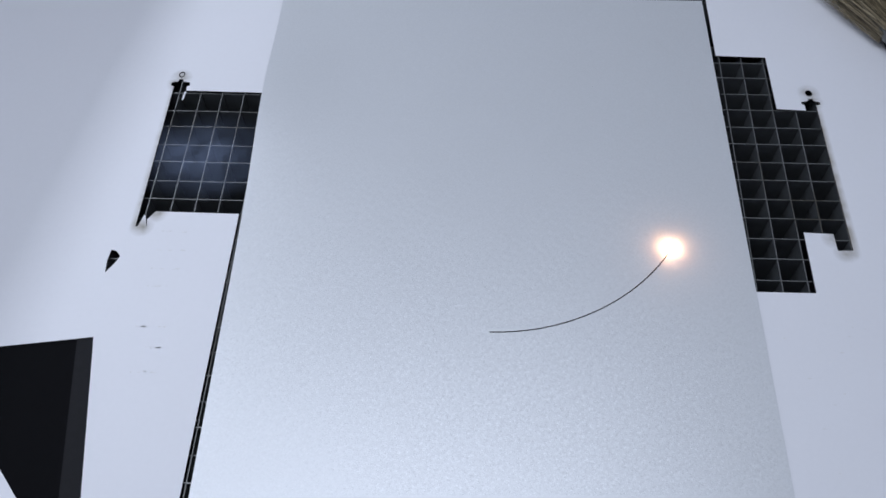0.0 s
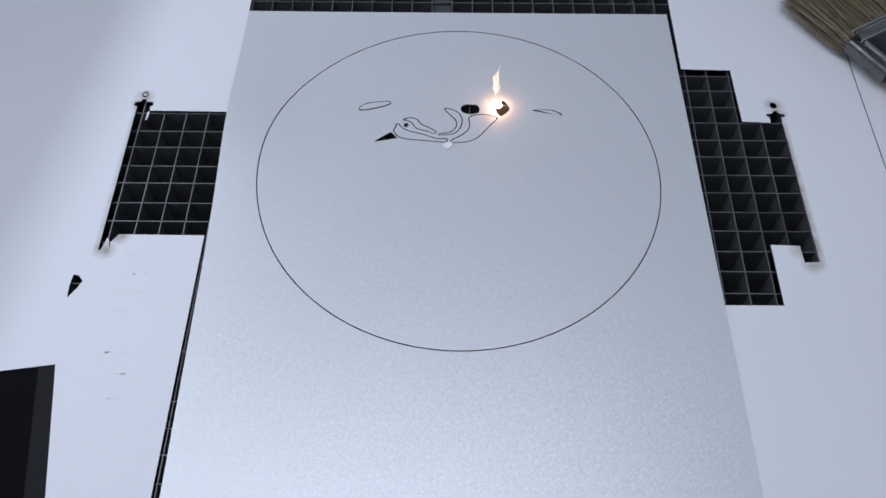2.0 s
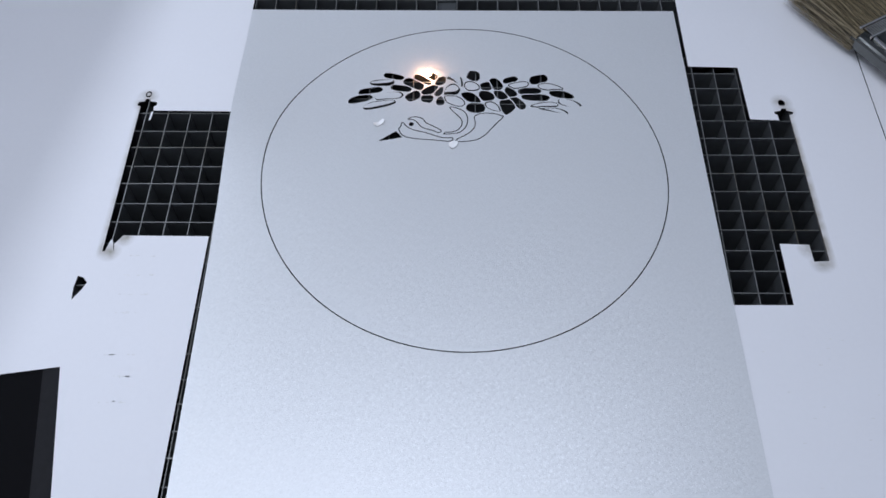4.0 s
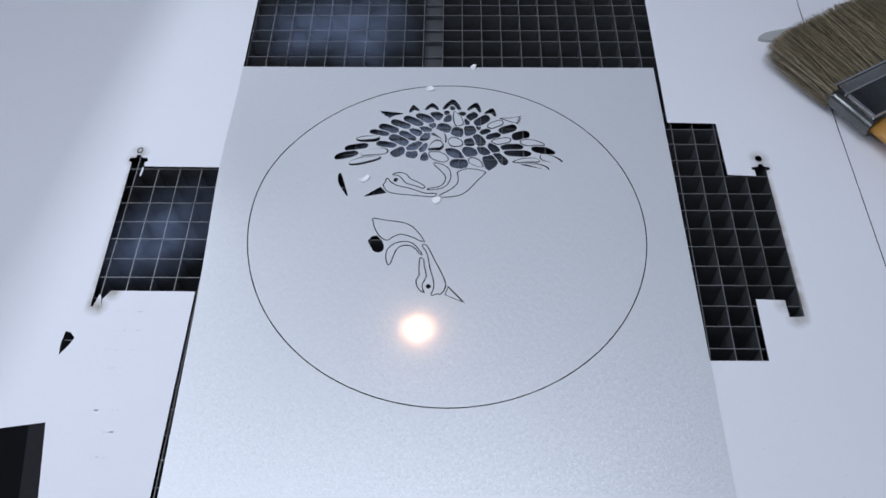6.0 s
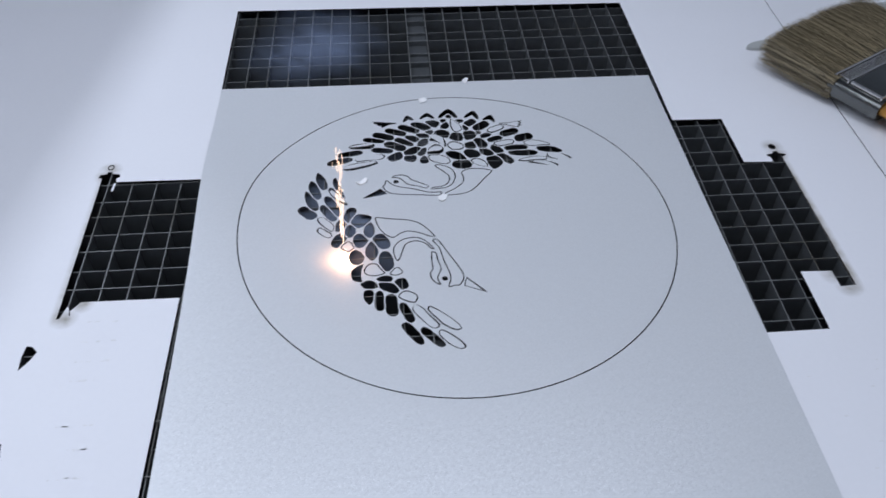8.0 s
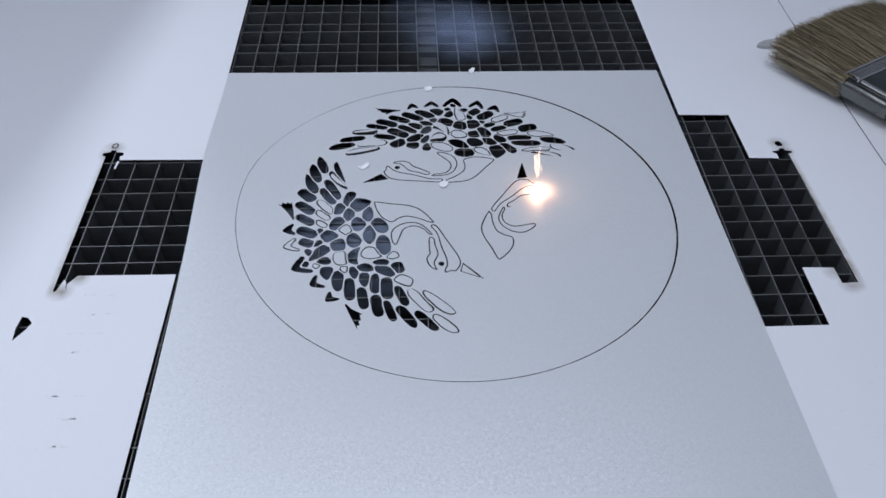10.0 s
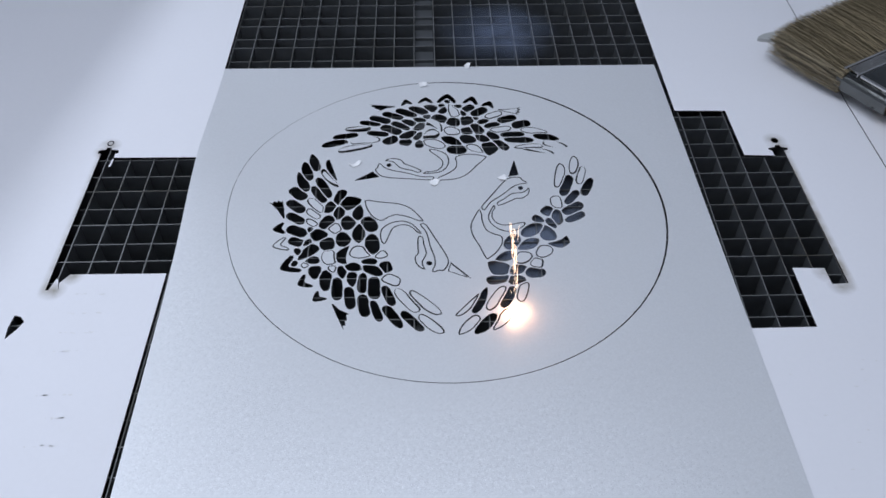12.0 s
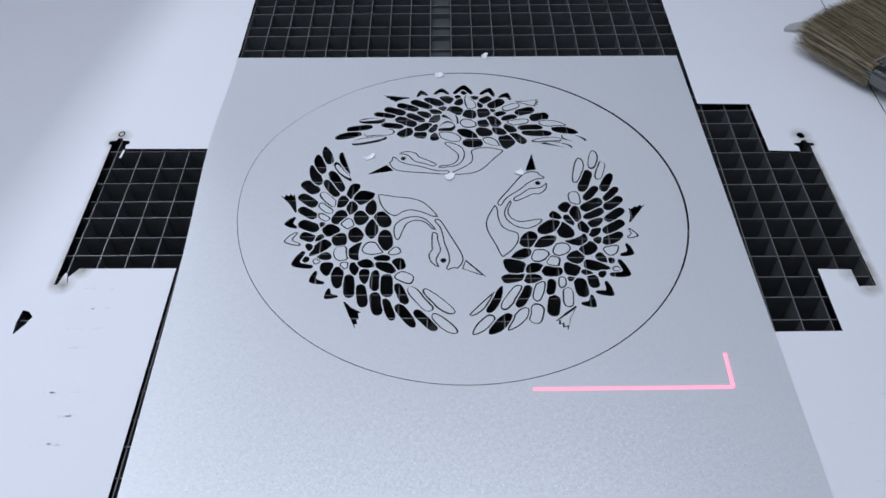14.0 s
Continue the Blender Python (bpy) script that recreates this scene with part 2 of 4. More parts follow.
strand_tints(BRISTLE, (0.070, 0.056, 0.034), (0.50, 0.41, 0.26))
SCRAPER = material("pale_grey_plastic", (0.40, 0.41, 0.40), rough=0.45, grain=0.05, scale=300.0, stain=0.08, stain_scale=60.0)
# ferrule faces: same tin as the beads, a dark reflection put into its colour
TIN_DARK_REFLECT = material("tin_dark_reflection", (0.15, 0.155, 0.15), rough=0.18, metal=1.0, grain=0.3, scale=90.0, bump=0.5, bump_scale=120.0, stain=0.3, stain_scale=40.0)
TIN = material("tinned_ferrule", (0.70, 0.68, 0.66), rough=0.16, metal=1.0, grain=0.08, scale=200.0, bump=0.35, bump_scale=260.0, stain=0.1, stain_scale=40.0)
WOOD = material("varnished_handle", (0.46, 0.23, 0.055), rough=0.3, grain=0.12, scale=160.0, stain=0.1)
SCORCH = material("scorch_mark", (0.75, 0.745, 0.75), rough=0.9, grain=0.2, scale=900.0)
FIRE = glowing("white_hot_spark", (1.0, 0.52, 0.29), 100.0)
JET = glowing("spark_streak", (1.0, 0.70, 0.50), 3.4)
RED = glowing("red_pointer_light", (1.0, 0.33, 0.48), 1.5)
SMOKE = wispy("blue_smoke", (0.40, 0.50, 0.74), 0.42, ragged=0.85, scale=42.0)
SMOKE_THICK = wispy("blue_smoke_under_card", (0.42, 0.50, 0.68), 0.55, ragged=0.35, scale=24.0)

# ---- building helpers ----
MM = 0.001


def link(name, bm, mats, parent=None, label="", smooth=False):
    mesh = bpy.data.meshes.new(name)
    bm.to_mesh(mesh)
    bm.free()
    for m in mats if isinstance(mats, (list, tuple)) else [mats]:
        mesh.materials.append(m)
    if smooth:
        mesh.polygons.foreach_set("use_smooth", [True] * len(mesh.polygons))
    ob = new(name, mesh)
    ob.parent = parent
    if label:
        ob["label"] = label
    return ob


def part(name, bm, mats, parent, label="", smooth=False):
    return link(name, bm, mats, parent, label, smooth)


def box(bm, x0, x1, y0, y1, z0, z1, mat=0):
    v = [bm.verts.new((x, y, z)) for z in (z0, z1) for y in (y0, y1) for x in (x0, x1)]
    for q in ((0, 2, 3, 1), (4, 5, 7, 6), (0, 1, 5, 4), (2, 6, 7, 3), (0, 4, 6, 2), (1, 3, 7, 5)):
        bm.faces.new([v[i] for i in q]).material_index = mat
    return v


def bevelled(bm, amount, segments=2):
    bmesh.ops.bevel(bm, geom=bm.edges[:], offset=amount, segments=segments, affect="EDGES", profile=0.5)


def arched(x, y):
    """The card's curl: it lifts off the grid along its edge, by metres at (x, y) in mm."""
    return 0.0055 * math.exp(-((x + 112) / 34) ** 2 - ((y + 74) / 42) ** 2)


THICK = 0.0003


def slab(bm, loops, thick=THICK, base=0.0, lift=None, side=1, open_rim=False):
    """Fills the outer loop less the other loops (mm), and gives it thickness; cut walls take the material of that index."""
    lift = lift or (lambda x, y: 0.0)
    flat = [Vector(p) for loop in loops for p in loop]
    edges, spans = [], []
    for loop in loops:
        first = sum(b - a for a, b in spans)
        n = len(loop)
        spans.append((first, first + n))
        edges += [(first + k, first + (k + 1) % n) for k in range(n)]
    points, _, tris, origins, _, _ = geometry.delaunay_2d_cdt(flat, edges, [], 0, 1e-5)
    made = [bm.verts.new((p.x * MM, p.y * MM, base + thick + lift(p.x, p.y))) for p in points]
    index = {o: k for k, olds in enumerate(origins) for o in olds}
    top = [[made[index[k]] for k in range(a, b)] for a, b in spans]
    frames = [(min(p[0] for p in loop), max(p[0] for p in loop), min(p[1] for p in loop), max(p[1] for p in loop), loop) for loop in loops]

    def within(x, y):
        odd = False
        for x0, x1, y0, y1, loop in frames:
            if x0 <= x <= x1 and y0 <= y <= y1:
                for k in range(len(loop)):
                    (ax, ay), (bx, by) = loop[k - 1], loop[k]
                    if (ay > y) != (by > y) and x < (bx - ax) * (y - ay) / (by - ay) + ax:
                        odd = not odd
        return odd
    faces = []
    for tri in tris:
        if within(sum(points[k].x for k in tri) / 3, sum(points[k].y for k in tri) / 3):
            faces.append(bm.faces.new([made[k] for k in tri]))
    low = {}
    for f in faces:
        f.normal_update()
        if f.normal.z < 0:
            f.normal_flip()
        for v in f.verts:
            if v not in low:
                low[v] = bm.verts.new(v.co - Vector((0, 0, thick)))
        bm.faces.new([low[v] for v in reversed(f.verts)])
    for vs in top[1:] if open_rim else top:
        for i in range(len(vs)):
            a, b = vs[i], vs[(i + 1) % len(vs)]
            if a in low and b in low:
                bm.faces.new((a, low[a], low[b], b)).material_index = side


def turned(points, x, y, degrees):
    c, s = math.cos(radians(degrees)), math.sin(radians(degrees))
    return [(x + c * u - s * v, y + s * u + c * v) for u, v in points]


def inset(loop, d):
    """The loop drawn in by d mm (loops run anticlockwise)."""
    out, n = [], len(loop)
    for i in range(n):
        (ax, ay), (bx, by), (cx, cy) = loop[i - 1], loop[i], loop[(i + 1) % n]
        e = Vector((bx - ax, by - ay)).normalized()
        f = Vector((cx - bx, cy - by)).normalized()
        m = Vector((-e.y - f.y, e.x + f.x))
        if m.length < 1e-6:
            m = Vector((-e.y, e.x))
        m.normalize()
        k = d / max(0.66, m.dot(Vector((-e.y, e.x))))
        out.append((bx + m.x * k, by + m.y * k))
    return out


def area_of(loop):
    return 0.5 * sum(loop[i - 1][0] * loop[i][1] - loop[i][0] * loop[i - 1][1] for i in range(len(loop)))


def anticlockwise(loop):
    return loop if area_of(loop) > 0 else loop[::-1]


def rounded(points, steps=4):
    """A closed smooth outline through a few corners."""
    out, n = [], len(points)
    for i in range(n):
        p0, p1, p2, p3 = (Vector(points[(i + k) % n]) for k in (-1, 0, 1, 2))
        for s in range(steps):
            t = s / steps
            q = 0.5 * (2 * p1 + (p2 - p0) * t + (2 * p0 - 5 * p1 + 4 * p2 - p3) * t * t + (3 * p1 - p0 - 3 * p2 + p3) * t ** 3)
            out.append((q.x, q.y))
    return out


def round_hole(x, y, rx, ry, n=14):
    return [(x + rx * math.cos(2 * math.pi * i / n), y + ry * math.sin(2 * math.pi * i / n)) for i in range(n)]


# ---- the cut design: three cranes in a ring, one crane drawn and turned twice by 120 degrees ----
CENTRE = (0.5, -100.9)
RING = 87.4
KERF = 0.5


ENDS = {"b": (5.0, 0.5), "r": (2.6, 0.5), "p": (1.8, 0.8)}  # blunt, round and pointed ends


def feather(length, left, right, belly, ends, count=12):
    """Outline of one feather along +x: its own half width on each side, the belly shifted along it, each end blunt, round or pointed."""
    out = []
    for side, half in ((1, left), (-1, -right)):
        for i in range(count):
            s = side * math.cos(math.pi * i / count)
            power, root = ENDS[ends[1] if s > 0 else ends[0]]
            out.append(((s + belly * (1 - s * s)) * length / 2, half * (1 - abs(s) ** power) ** root))
    return out


def chevron(width, height, notch):
    """An edge feather tip: an arrowhead pointing along +x with a hollow at its back."""
    h, w = height, width / 2
    half = [(-0.02 * h, 0.66 * w), (-0.05 * h, 0.88 * w), (0.10 * h, w), (0.50 * h, 0.72 * w), (0.86 * h, 0.32 * w), (0.98 * h, 0.10 * w)]
    return [(notch * h, -0.10 * w)] + [(x, -y) for x, y in half] + half[::-1] + [(notch * h, 0.10 * w)]


def fan(near, far):
    """A wing-tip fan: narrow at the origin, wide and jagged between its two prongs."""
    (a, b), (c, d) = near, far
    edge = [(a + (c - a) * k + out, b + (d - b) * k) for k, out in ((0.2, -1.3), (0.38, 0.2), (0.55, -1.0), (0.68, 0.3), (0.85, -1.2))]
    return [(0, 0.3), (0.5 * a, 0.34 * b), near] + edge + [far, (0.5 * c, 0.62 * d), (0, -0.3)]


# each feather in mm and degrees, in the rounds in which the laser cuts them:
# x, y, heading, length, half width on each side, belly, its two ends
FEATHERS = [
    [
        (6.2, 31.9, 174, 8.5, 2.5, 2.5, 0.0, "br"),
        (43.6, 29.8, -13, 13.6, 1.7, 0.1, 0.0, "pr"),
        (20.0, 32.1, 105, 8.1, 1.4, 5.1, -0.1, "pb"),
        (-40.2, 33.8, -166, 15.2, 1.2, 2.4, 0.1, "rr"),
    ],
    [
        (14.4, 32.2, 150, 8.3, 1.3, 2.4, 0.1, "pr"),
        (26.4, 34.6, 134, 8.8, 1.4, 2.0, -0.1, "br"),
        (-49.9, 37.0, -165, 11.3, 1.2, 2.2, -0.0, "rr"),
        (51.7, 34.2, -14, 11.0, 1.7, 1.6, 0.0, "bp"),
        (-4.1, 36.2, 155, 10.4, 2.4, 2.5, 0.1, "rr"),
    ],
    [
        (39.3, 32.9, 2, 12.9, 1.8, 0.9, 0.1, "pr"),
        (-36.0, 38.9, -173, 13.1, 1.5, 2.0, 0.1, "bb"),
        (-11.2, 36.2, -94, 4.4, 1.9, 1.4, 0.1, "pb"),
        (18.3, 39.7, 145, 7.0, 2.3, 1.4, 0.1, "rp"),
        (3.8, 37.9, 151, 10.0, 2.1, 2.3, 0.1, "pp"),
        (-24.9, 39.8, -150, 6.7, 3.2, 1.1, -0.2, "rb"),
        (-6.2, 42.6, -138, 7.6, 3.6, 2.5, -0.2, "rp"),
    ],
    [
        (-17.5, 37.6, 165, 5.2, 1.9, 2.0, -0.0, "bb"),
        (35.2, 38.0, -5, 13.1, 1.5, 1.8, 0.1, "br"),
        (48.0, 39.3, -15, 11.7, 1.9, 1.7, 0.1, "bp"),
        (23.4, 41.3, 130, 6.4, 2.2, 1.3, 0.0, "br"),
        (11.0, 38.8, 65, 5.2, 3.4, 4.0, 0.1, "pr"),
        (-16.4, 42.6, -148, 8.0, 2.0, 1.8, 0.1, "rb"),
        (-11.8, 41.7, -121, 5.4, 1.4, 1.4, 0.1, "pr"),
    ],
    [
        (-30.6, 43.8, 171, 9.7, 1.4, 1.3, -0.0, "bb"),
        (12.0, 44.7, -80, 4.3, 1.5, 3.3, -0.4, "rb"),
        (3.4, 44.8, 68, 5.2, 3.1, 4.4, 0.0, "pr"),
        (-24.7, 46.0, 154, 10.3, 1.5, 2.4, -0.0, "bb"),
        (-45.4, 42.1, -170, 11.1, 1.1, 1.6, -0.0, "bb"),
        (32.4, 41.5, 1, 10.7, 1.6, 1.6, 0.1, "br"),
    ],
    [
        (42.7, 43.9, -10, 12.1, 1.8, 1.8, -0.1, "bp"),
        (-4.5, 47.1, 148, 8.7, -0.8, 4.2, 0.1, "pr"),
        (27.0, 45.6, 8, 9.5, 1.3, 2.0, 0.1, "br"),
        (15.6, 45.7, 124, 7.5, 1.8, 2.5, -0.0, "br"),
        (-20.4, 48.7, 151, 9.4, 1.1, 1.8, -0.0, "rb"),
        (-40.2, 47.3, -178, 11.4, 1.7, 1.4, -0.1, "br"),
        (-11.7, 48.5, -129, 6.6, 2.6, 1.1, 0.0, "pp"),
    ],
    [
        (23.1, 48.3, 16, 7.0, 1.5, 1.2, 0.1, "br"),
        (36.9, 48.4, 13, 8.4, 2.4, 2.0, -0.0, "bb"),
        (-16.6, 51.3, 153, 6.7, 1.5, 1.6, -0.1, "bp"),
        (-34.7, 51.0, 169, 9.7, 1.2, 1.2, 0.0, "bb"),
        (4.9, 51.1, 67, 5.1, 3.1, 3.0, 0.0, "br"),
    ],
    [
        (-30.2, 53.5, 160, 10.1, 1.6, 1.8, 0.0, "bb"),
        (18.9, 51.1, 21, 5.0, 1.3, 1.1, -0.0, "br"),
        (30.3, 52.5, 18, 8.9, 2.0, 1.9, 0.0, "bb"),
        (-11.4, 53.1, 161, 5.9, 1.6, 1.1, -0.1, "bp"),
        (-7.5, 55.0, -120, 2.6, 0.8, 2.2, -0.0, "rr"),
        (-24.3, 56.3, 159, 10.2, 1.6, 1.5, 0.0, "bb"),
        (10.0, 51.8, 85, 6.0, 1.7, 4.0, -0.1, "pb"),
        (-12.2, 59.8, 153, 9.8, 1.7, 2.1, -0.2, "rr"),
    ],
    [
        (24.0, 55.5, 24, 8.2, 1.8, 1.6, 0.0, "bb"),
        (15.4, 53.3, 59, 1.6, 1.3, 1.0, 0.1, "rr"),
        (-6.7, 61.3, 148, 6.2, 1.5, 2.6, -0.2, "bp"),
        (-18.0, 58.1, 155, 10.5, 1.6, 1.8, 0.0, "bb"),
        (4.3, 59.5, -72, 9.3, 2.3, 1.9, 0.3, "pb"),
        (9.5, 57.2, -73, 4.3, 1.0, 1.0, -0.0, "pp"),
        (17.1, 58.2, 33, 8.1, 2.0, 2.2, 0.0, "bb"),
        (-2.1, 53.8, -109, 4.8, 3.6, 3.4, 0.1, "rb"),
        (-0.8, 60.0, -121, 4.7, 2.4, 0.8, 0.1, "pr"),
    ],
    [
        (12.1, 60.7, 35, 5.6, 2.0, 1.5, -0.0, "bb"),
        (6.9, 62.7, 178, 3.3, 1.2, 0.7, 0.1, "rr"),
        (-0.9, 63.1, -154, 2.2, 0.8, 1.2, 0.3, "rr"),
        (1.8, 66.2, -127, 1.8, 1.1, 1.2, 0.0, "rr"),
    ],
]
BODY = {
    "back": [(19.7, 26.5), (15.6, 21.7), (11.3, 16.4), (7.1, 13.6), (2.0, 12.7), (-2.0, 12.6), (-3.2, 12.9), (-1.7, 14.8), (1.6, 16.7), (5.3, 20.1), (5.9, 23.5), (5.5, 27.0), (9.1, 28.9), (13.8, 28.9), (17.7, 27.9)],
    "neck": [(-6.3, 32.5), (-4.0, 32.5), (-0.3, 30.8), (1.9, 28.5), (2.8, 24.4), (1.5, 20.1), (-1.5, 17.6), (-5.9, 16.9), (-8.8, 17.0), (-7.7, 18.2), (-4.6, 18.5), (-2.1, 19.6), (-0.5, 22.0), (-0.7, 25.1), (-3.1, 28.0), (-6.0, 31.1)],
    "head": [(-26.2, 15.3), (-30.2, 19.6), (-29.4, 21.5), (-29.1, 23.6), (-27.9, 23.7), (-25.8, 21.4), (-22.4, 19.6), (-16.6, 18.0), (-9.4, 15.4), (-4.2, 15.1), (-5.2, 12.9), (-13.4, 13.6)],
    "crown": [(-9.6, 19.1), (-11.0, 17.6), (-14.3, 19.0), (-19.0, 20.6), (-20.8, 22.5), (-22.4, 24.4), (-24.4, 25.2), (-26.2, 25.5), (-25.0, 26.7), (-21.9, 27.1), (-18.7, 25.9), (-17.2, 23.7), (-14.2, 22.1)],
}
EDGE = [  # x, y, heading, width, height, hollow
    (21.2, 61.6, 72, 6.6, 4.6, 0.22),
    (12.9, 64.2, 77, 7.7, 5.7, 0.37),
    (1.4, 65.4, 87, 9.8, 6.6, 0.47),
    (-8.9, 65.3, 90, 7.5, 4.4, 0.33),
    (-17.9, 64.2, 103, 5.6, 4.2, 0.22),
]


BRIDGE = 0.48  # width of card left between two pieces, mm
GROWTH = 0.40  # how far a feather spreads, mm


def away(loop, x, y):
    """Signed distances of points from an outline, negative within it."""
    a = np.array(loop)
    d = np.roll(a, -1, axis=0) - a
    px, py = x[:, None] - a[:, 0], y[:, None] - a[:, 1]
    u = np.clip((px * d[:, 0] + py * d[:, 1]) / (d[:, 0] ** 2 + d[:, 1] ** 2 + 1e-12), 0, 1)
    far = np.sqrt((px - u * d[:, 0]) ** 2 + (py - u * d[:, 1]) ** 2).min(axis=1)
    y0, y1 = a[:, 1], np.roll(a[:, 1], -1)
    over = (y0 > y[:, None]) != (y1 > y[:, None])
    left = px < d[:, 0] * py / np.where(np.abs(d[:, 1]) < 1e-12, 1e-12, d[:, 1])
    return np.where((over & left).sum(axis=1) % 2 == 1, -far, far)


def bridged(shapes):
    """Lets each feather spread until a thin bridge of card is left between it and its neighbours."""
    out = []
    rays = np.linspace(0, 2 * math.pi, 60, endpoint=False)
    for i, (kind, loop) in enumerate(shapes):
        if kind != "feather":
            out.append((kind, loop))
            continue
        a = np.array(loop)
        mid = a.mean(axis=0)
        size = np.abs(a - mid).max()
        # rays crowd towards the two ends of a long feather
        axis = a[0] - a[len(a) // 2]
        e = axis / np.hypot(*axis)
        c, k = np.cos(rays) * np.hypot(*axis) / 2, np.sin(rays) * math.sqrt(abs(area_of(loop))) / 2
        ways = np.stack((c * e[0] - k * e[1], c * e[1] + k * e[0]), axis=1)
        ways /= np.hypot(ways[:, 0], ways[:, 1])[:, None]
        near = [(o_kind, o) for j, (o_kind, o) in enumerate(shapes) if j != i and np.hypot(*(np.array(o) - mid).T).min() < size * 1.5 + 3]
        low, high = np.zeros(len(rays)), np.full(len(rays), size * 1.5 + 2)
        for _ in range(16):
            r = (low + high) / 2
            x, y = mid[0] + ways[:, 0] * r, mid[1] + ways[:, 1] * r
            own = away(loop, x, y)
            good = own < GROWTH
            for o_kind, o in near:
                other = away(o, x, y)
                good &= own < other - BRIDGE if o_kind == "feather" else other > BRIDGE
            low, high = np.where(good, r, low), np.where(good, high, r)
        grown = [(mid[0] + w[0] * r, mid[1] + w[1] * r) for w, r in zip(ways, np.maximum(low, 0.2))]
        slim = [grown[0]]
        for p in grown[1:]:
            if math.hypot(p[0] - slim[-1][0], p[1] - slim[-1][1]) > 0.16:
                slim.append(p)
        if math.hypot(slim[0][0] - slim[-1][0], slim[0][1] - slim[-1][1]) < 0.16:
            slim.pop()
        out.append((kind, [(float(x), float(y)) for x, y in slim]))
    return out


def crane_outlines():
    """Every closed outline of one crane in its own frame: kind, outline."""
    out = []
    for row in FEATHERS:
        for x, y, heading, length, left, right, belly, ends in row:
            out.append(("feather", turned(feather(length, left, right, belly, ends), x, y, heading)))
    for x, y, heading, width, height, hollow in EDGE:
        out.append(("edge", turned(chevron(width, height, hollow), x, y, heading)))
    out.append(("fan", turned(fan((11.3, 2.7), (10.3, -2.8)), 26.3, 59.5, -6)))
    out.append(("fan", turned(fan((7.2, 3.0), (12.9, -2.0)), -23.8, 62.9, 180)))
    for corners in BODY.values():
        out.append(("body", rounded(corners)))
    out.append(("beak", [(-27.9, 15.4), (-33.4, 14.3), (-38.7, 13.4), (-38.8, 13.6), (-35.0, 16.3), (-31.2, 18.9)]))
    out.append(("eye", round_hole(-24.2, 22.7, 1.15, 1.15)))
    return bridged([(kind, anticlockwise(loop)) for kind, loop in out])


# pieces that stay in place with only their outline cut, crane by crane, counted through crane_outlines()
KEPT = {
    0: {1, 3, 4, 7, 8, 9, 10, 15, 25, 29, 30, 31, 34, 49, 53, 67},
    1: {3, 6, 9, 10, 11, 14, 15, 24, 31, 36, 42, 45, 56, 60, 63, 73},
    2: {1, 3, 6, 7, 14, 17, 20, 24, 25, 27, 29, 31, 37, 42, 49, 51, 61, 66, 67},
}
# how each crane is drawn about the ring's middle: turn and stretch, and shift in mm
PLACE = {
    0: (0.948, 0.032, -1.655, 0.013, 1.05, 2.3),
    1: (-0.5, -0.866, 0.0, 0.866, -0.5, 0.0),
    2: (-0.452, 0.839, 0.685, -0.875, -0.556, 1.644),
}
# start, end of body, end of feathers in seconds
TIMES = {0: (1.10, 1.74, 5.14), 1: (5.20, 5.84, 9.25), 2: (9.4, 10.05, 13.48)}
ROUNDS = (0.07, 0.17, 0.27, 0.36, 0.46, 0.57, 0.65, 0.74, 0.82, 0.86, 1.0)  # when each round of cuts ends, as a share of the crane's time

ONE_CRANE = crane_outlines()


def placed(number, loop):
    a, b, dx, c, d, dy = PLACE[number]
    return anticlockwise([(CENTRE[0] + a * x + b * y + dx, CENTRE[1] + c * x + d * y + dy) for x, y in loop])


def cut_times(number):
    """When the cut of each piece of a crane begins and ends: back, beak, head, neck, crown, then the feathers round by round and the edge tips last."""
    start, middle, end = TIMES[number]
    n = sum(len(row) for row in FEATHERS)
    last = [n + 5, n, n + 1, n + 6, n + 4, n + 3, n + 2]  # fan, edge tips, fan, edge tips, the large tip
    out, done, first = {}, 0.0, 0
    for k, share in enumerate(ROUNDS):
        row = list(range(first, first + len(FEATHERS[k]))) if k < len(FEATHERS) else last
        first += len(row)
        for j, i in enumerate(row):
            span = [middle + (end - middle) * (done + (share - done) * (j + q) / len(row)) for q in (0, 1)]
            out[i] = tuple(span)
        done = share
    for j, i in enumerate((n + 7, n + 11, n + 9, n + 8, n + 10)):
        out[i] = tuple(start + (middle - start) * (j + q) / 5 for q in (0, 1))
    out[n + 12] = (middle - 0.02, middle)
    return out


def flat_ring(outer, inner, first=0, last=None):
    """A thin strip between two loops, or a stretch of it, with thickness."""
    bm = bmesh.new()
    n = len(outer)
    last = n if last is None else last
    picks = [k % n for k in range(first, last + 1)]
    up = [[bm.verts.new((loop[k][0] * MM, loop[k][1] * MM, THICK + arched(*loop[k]))) for k in picks] for loop in (outer, inner)]
    dn = [[bm.verts.new(v.co - Vector((0, 0, THICK))) for v in vs] for vs in up]
    for i in range(len(picks) - 1):
        j = i + 1
        bm.faces.new((up[0][i], up[0][j], up[1][j], up[1][i]))
        bm.faces.new((dn[0][i], dn[1][i], dn[1][j], dn[0][j]))
        bm.faces.new((up[0][j], up[0][i], dn[0][i], dn[0][j])).material_index = 1
        bm.faces.new((up[1][i], up[1][j], dn[1][j], dn[1][i])).material_index = 1
    return bm


def at_middle(ob):
    """Moves the object's origin to its middle and returns that place."""
    co = [v.co for v in ob.data.vertices]
    mid = sum(co, Vector()) / len(co)
    ob.data.transform(Matrix.Translation(-mid))
    ob.location = mid
    return mid


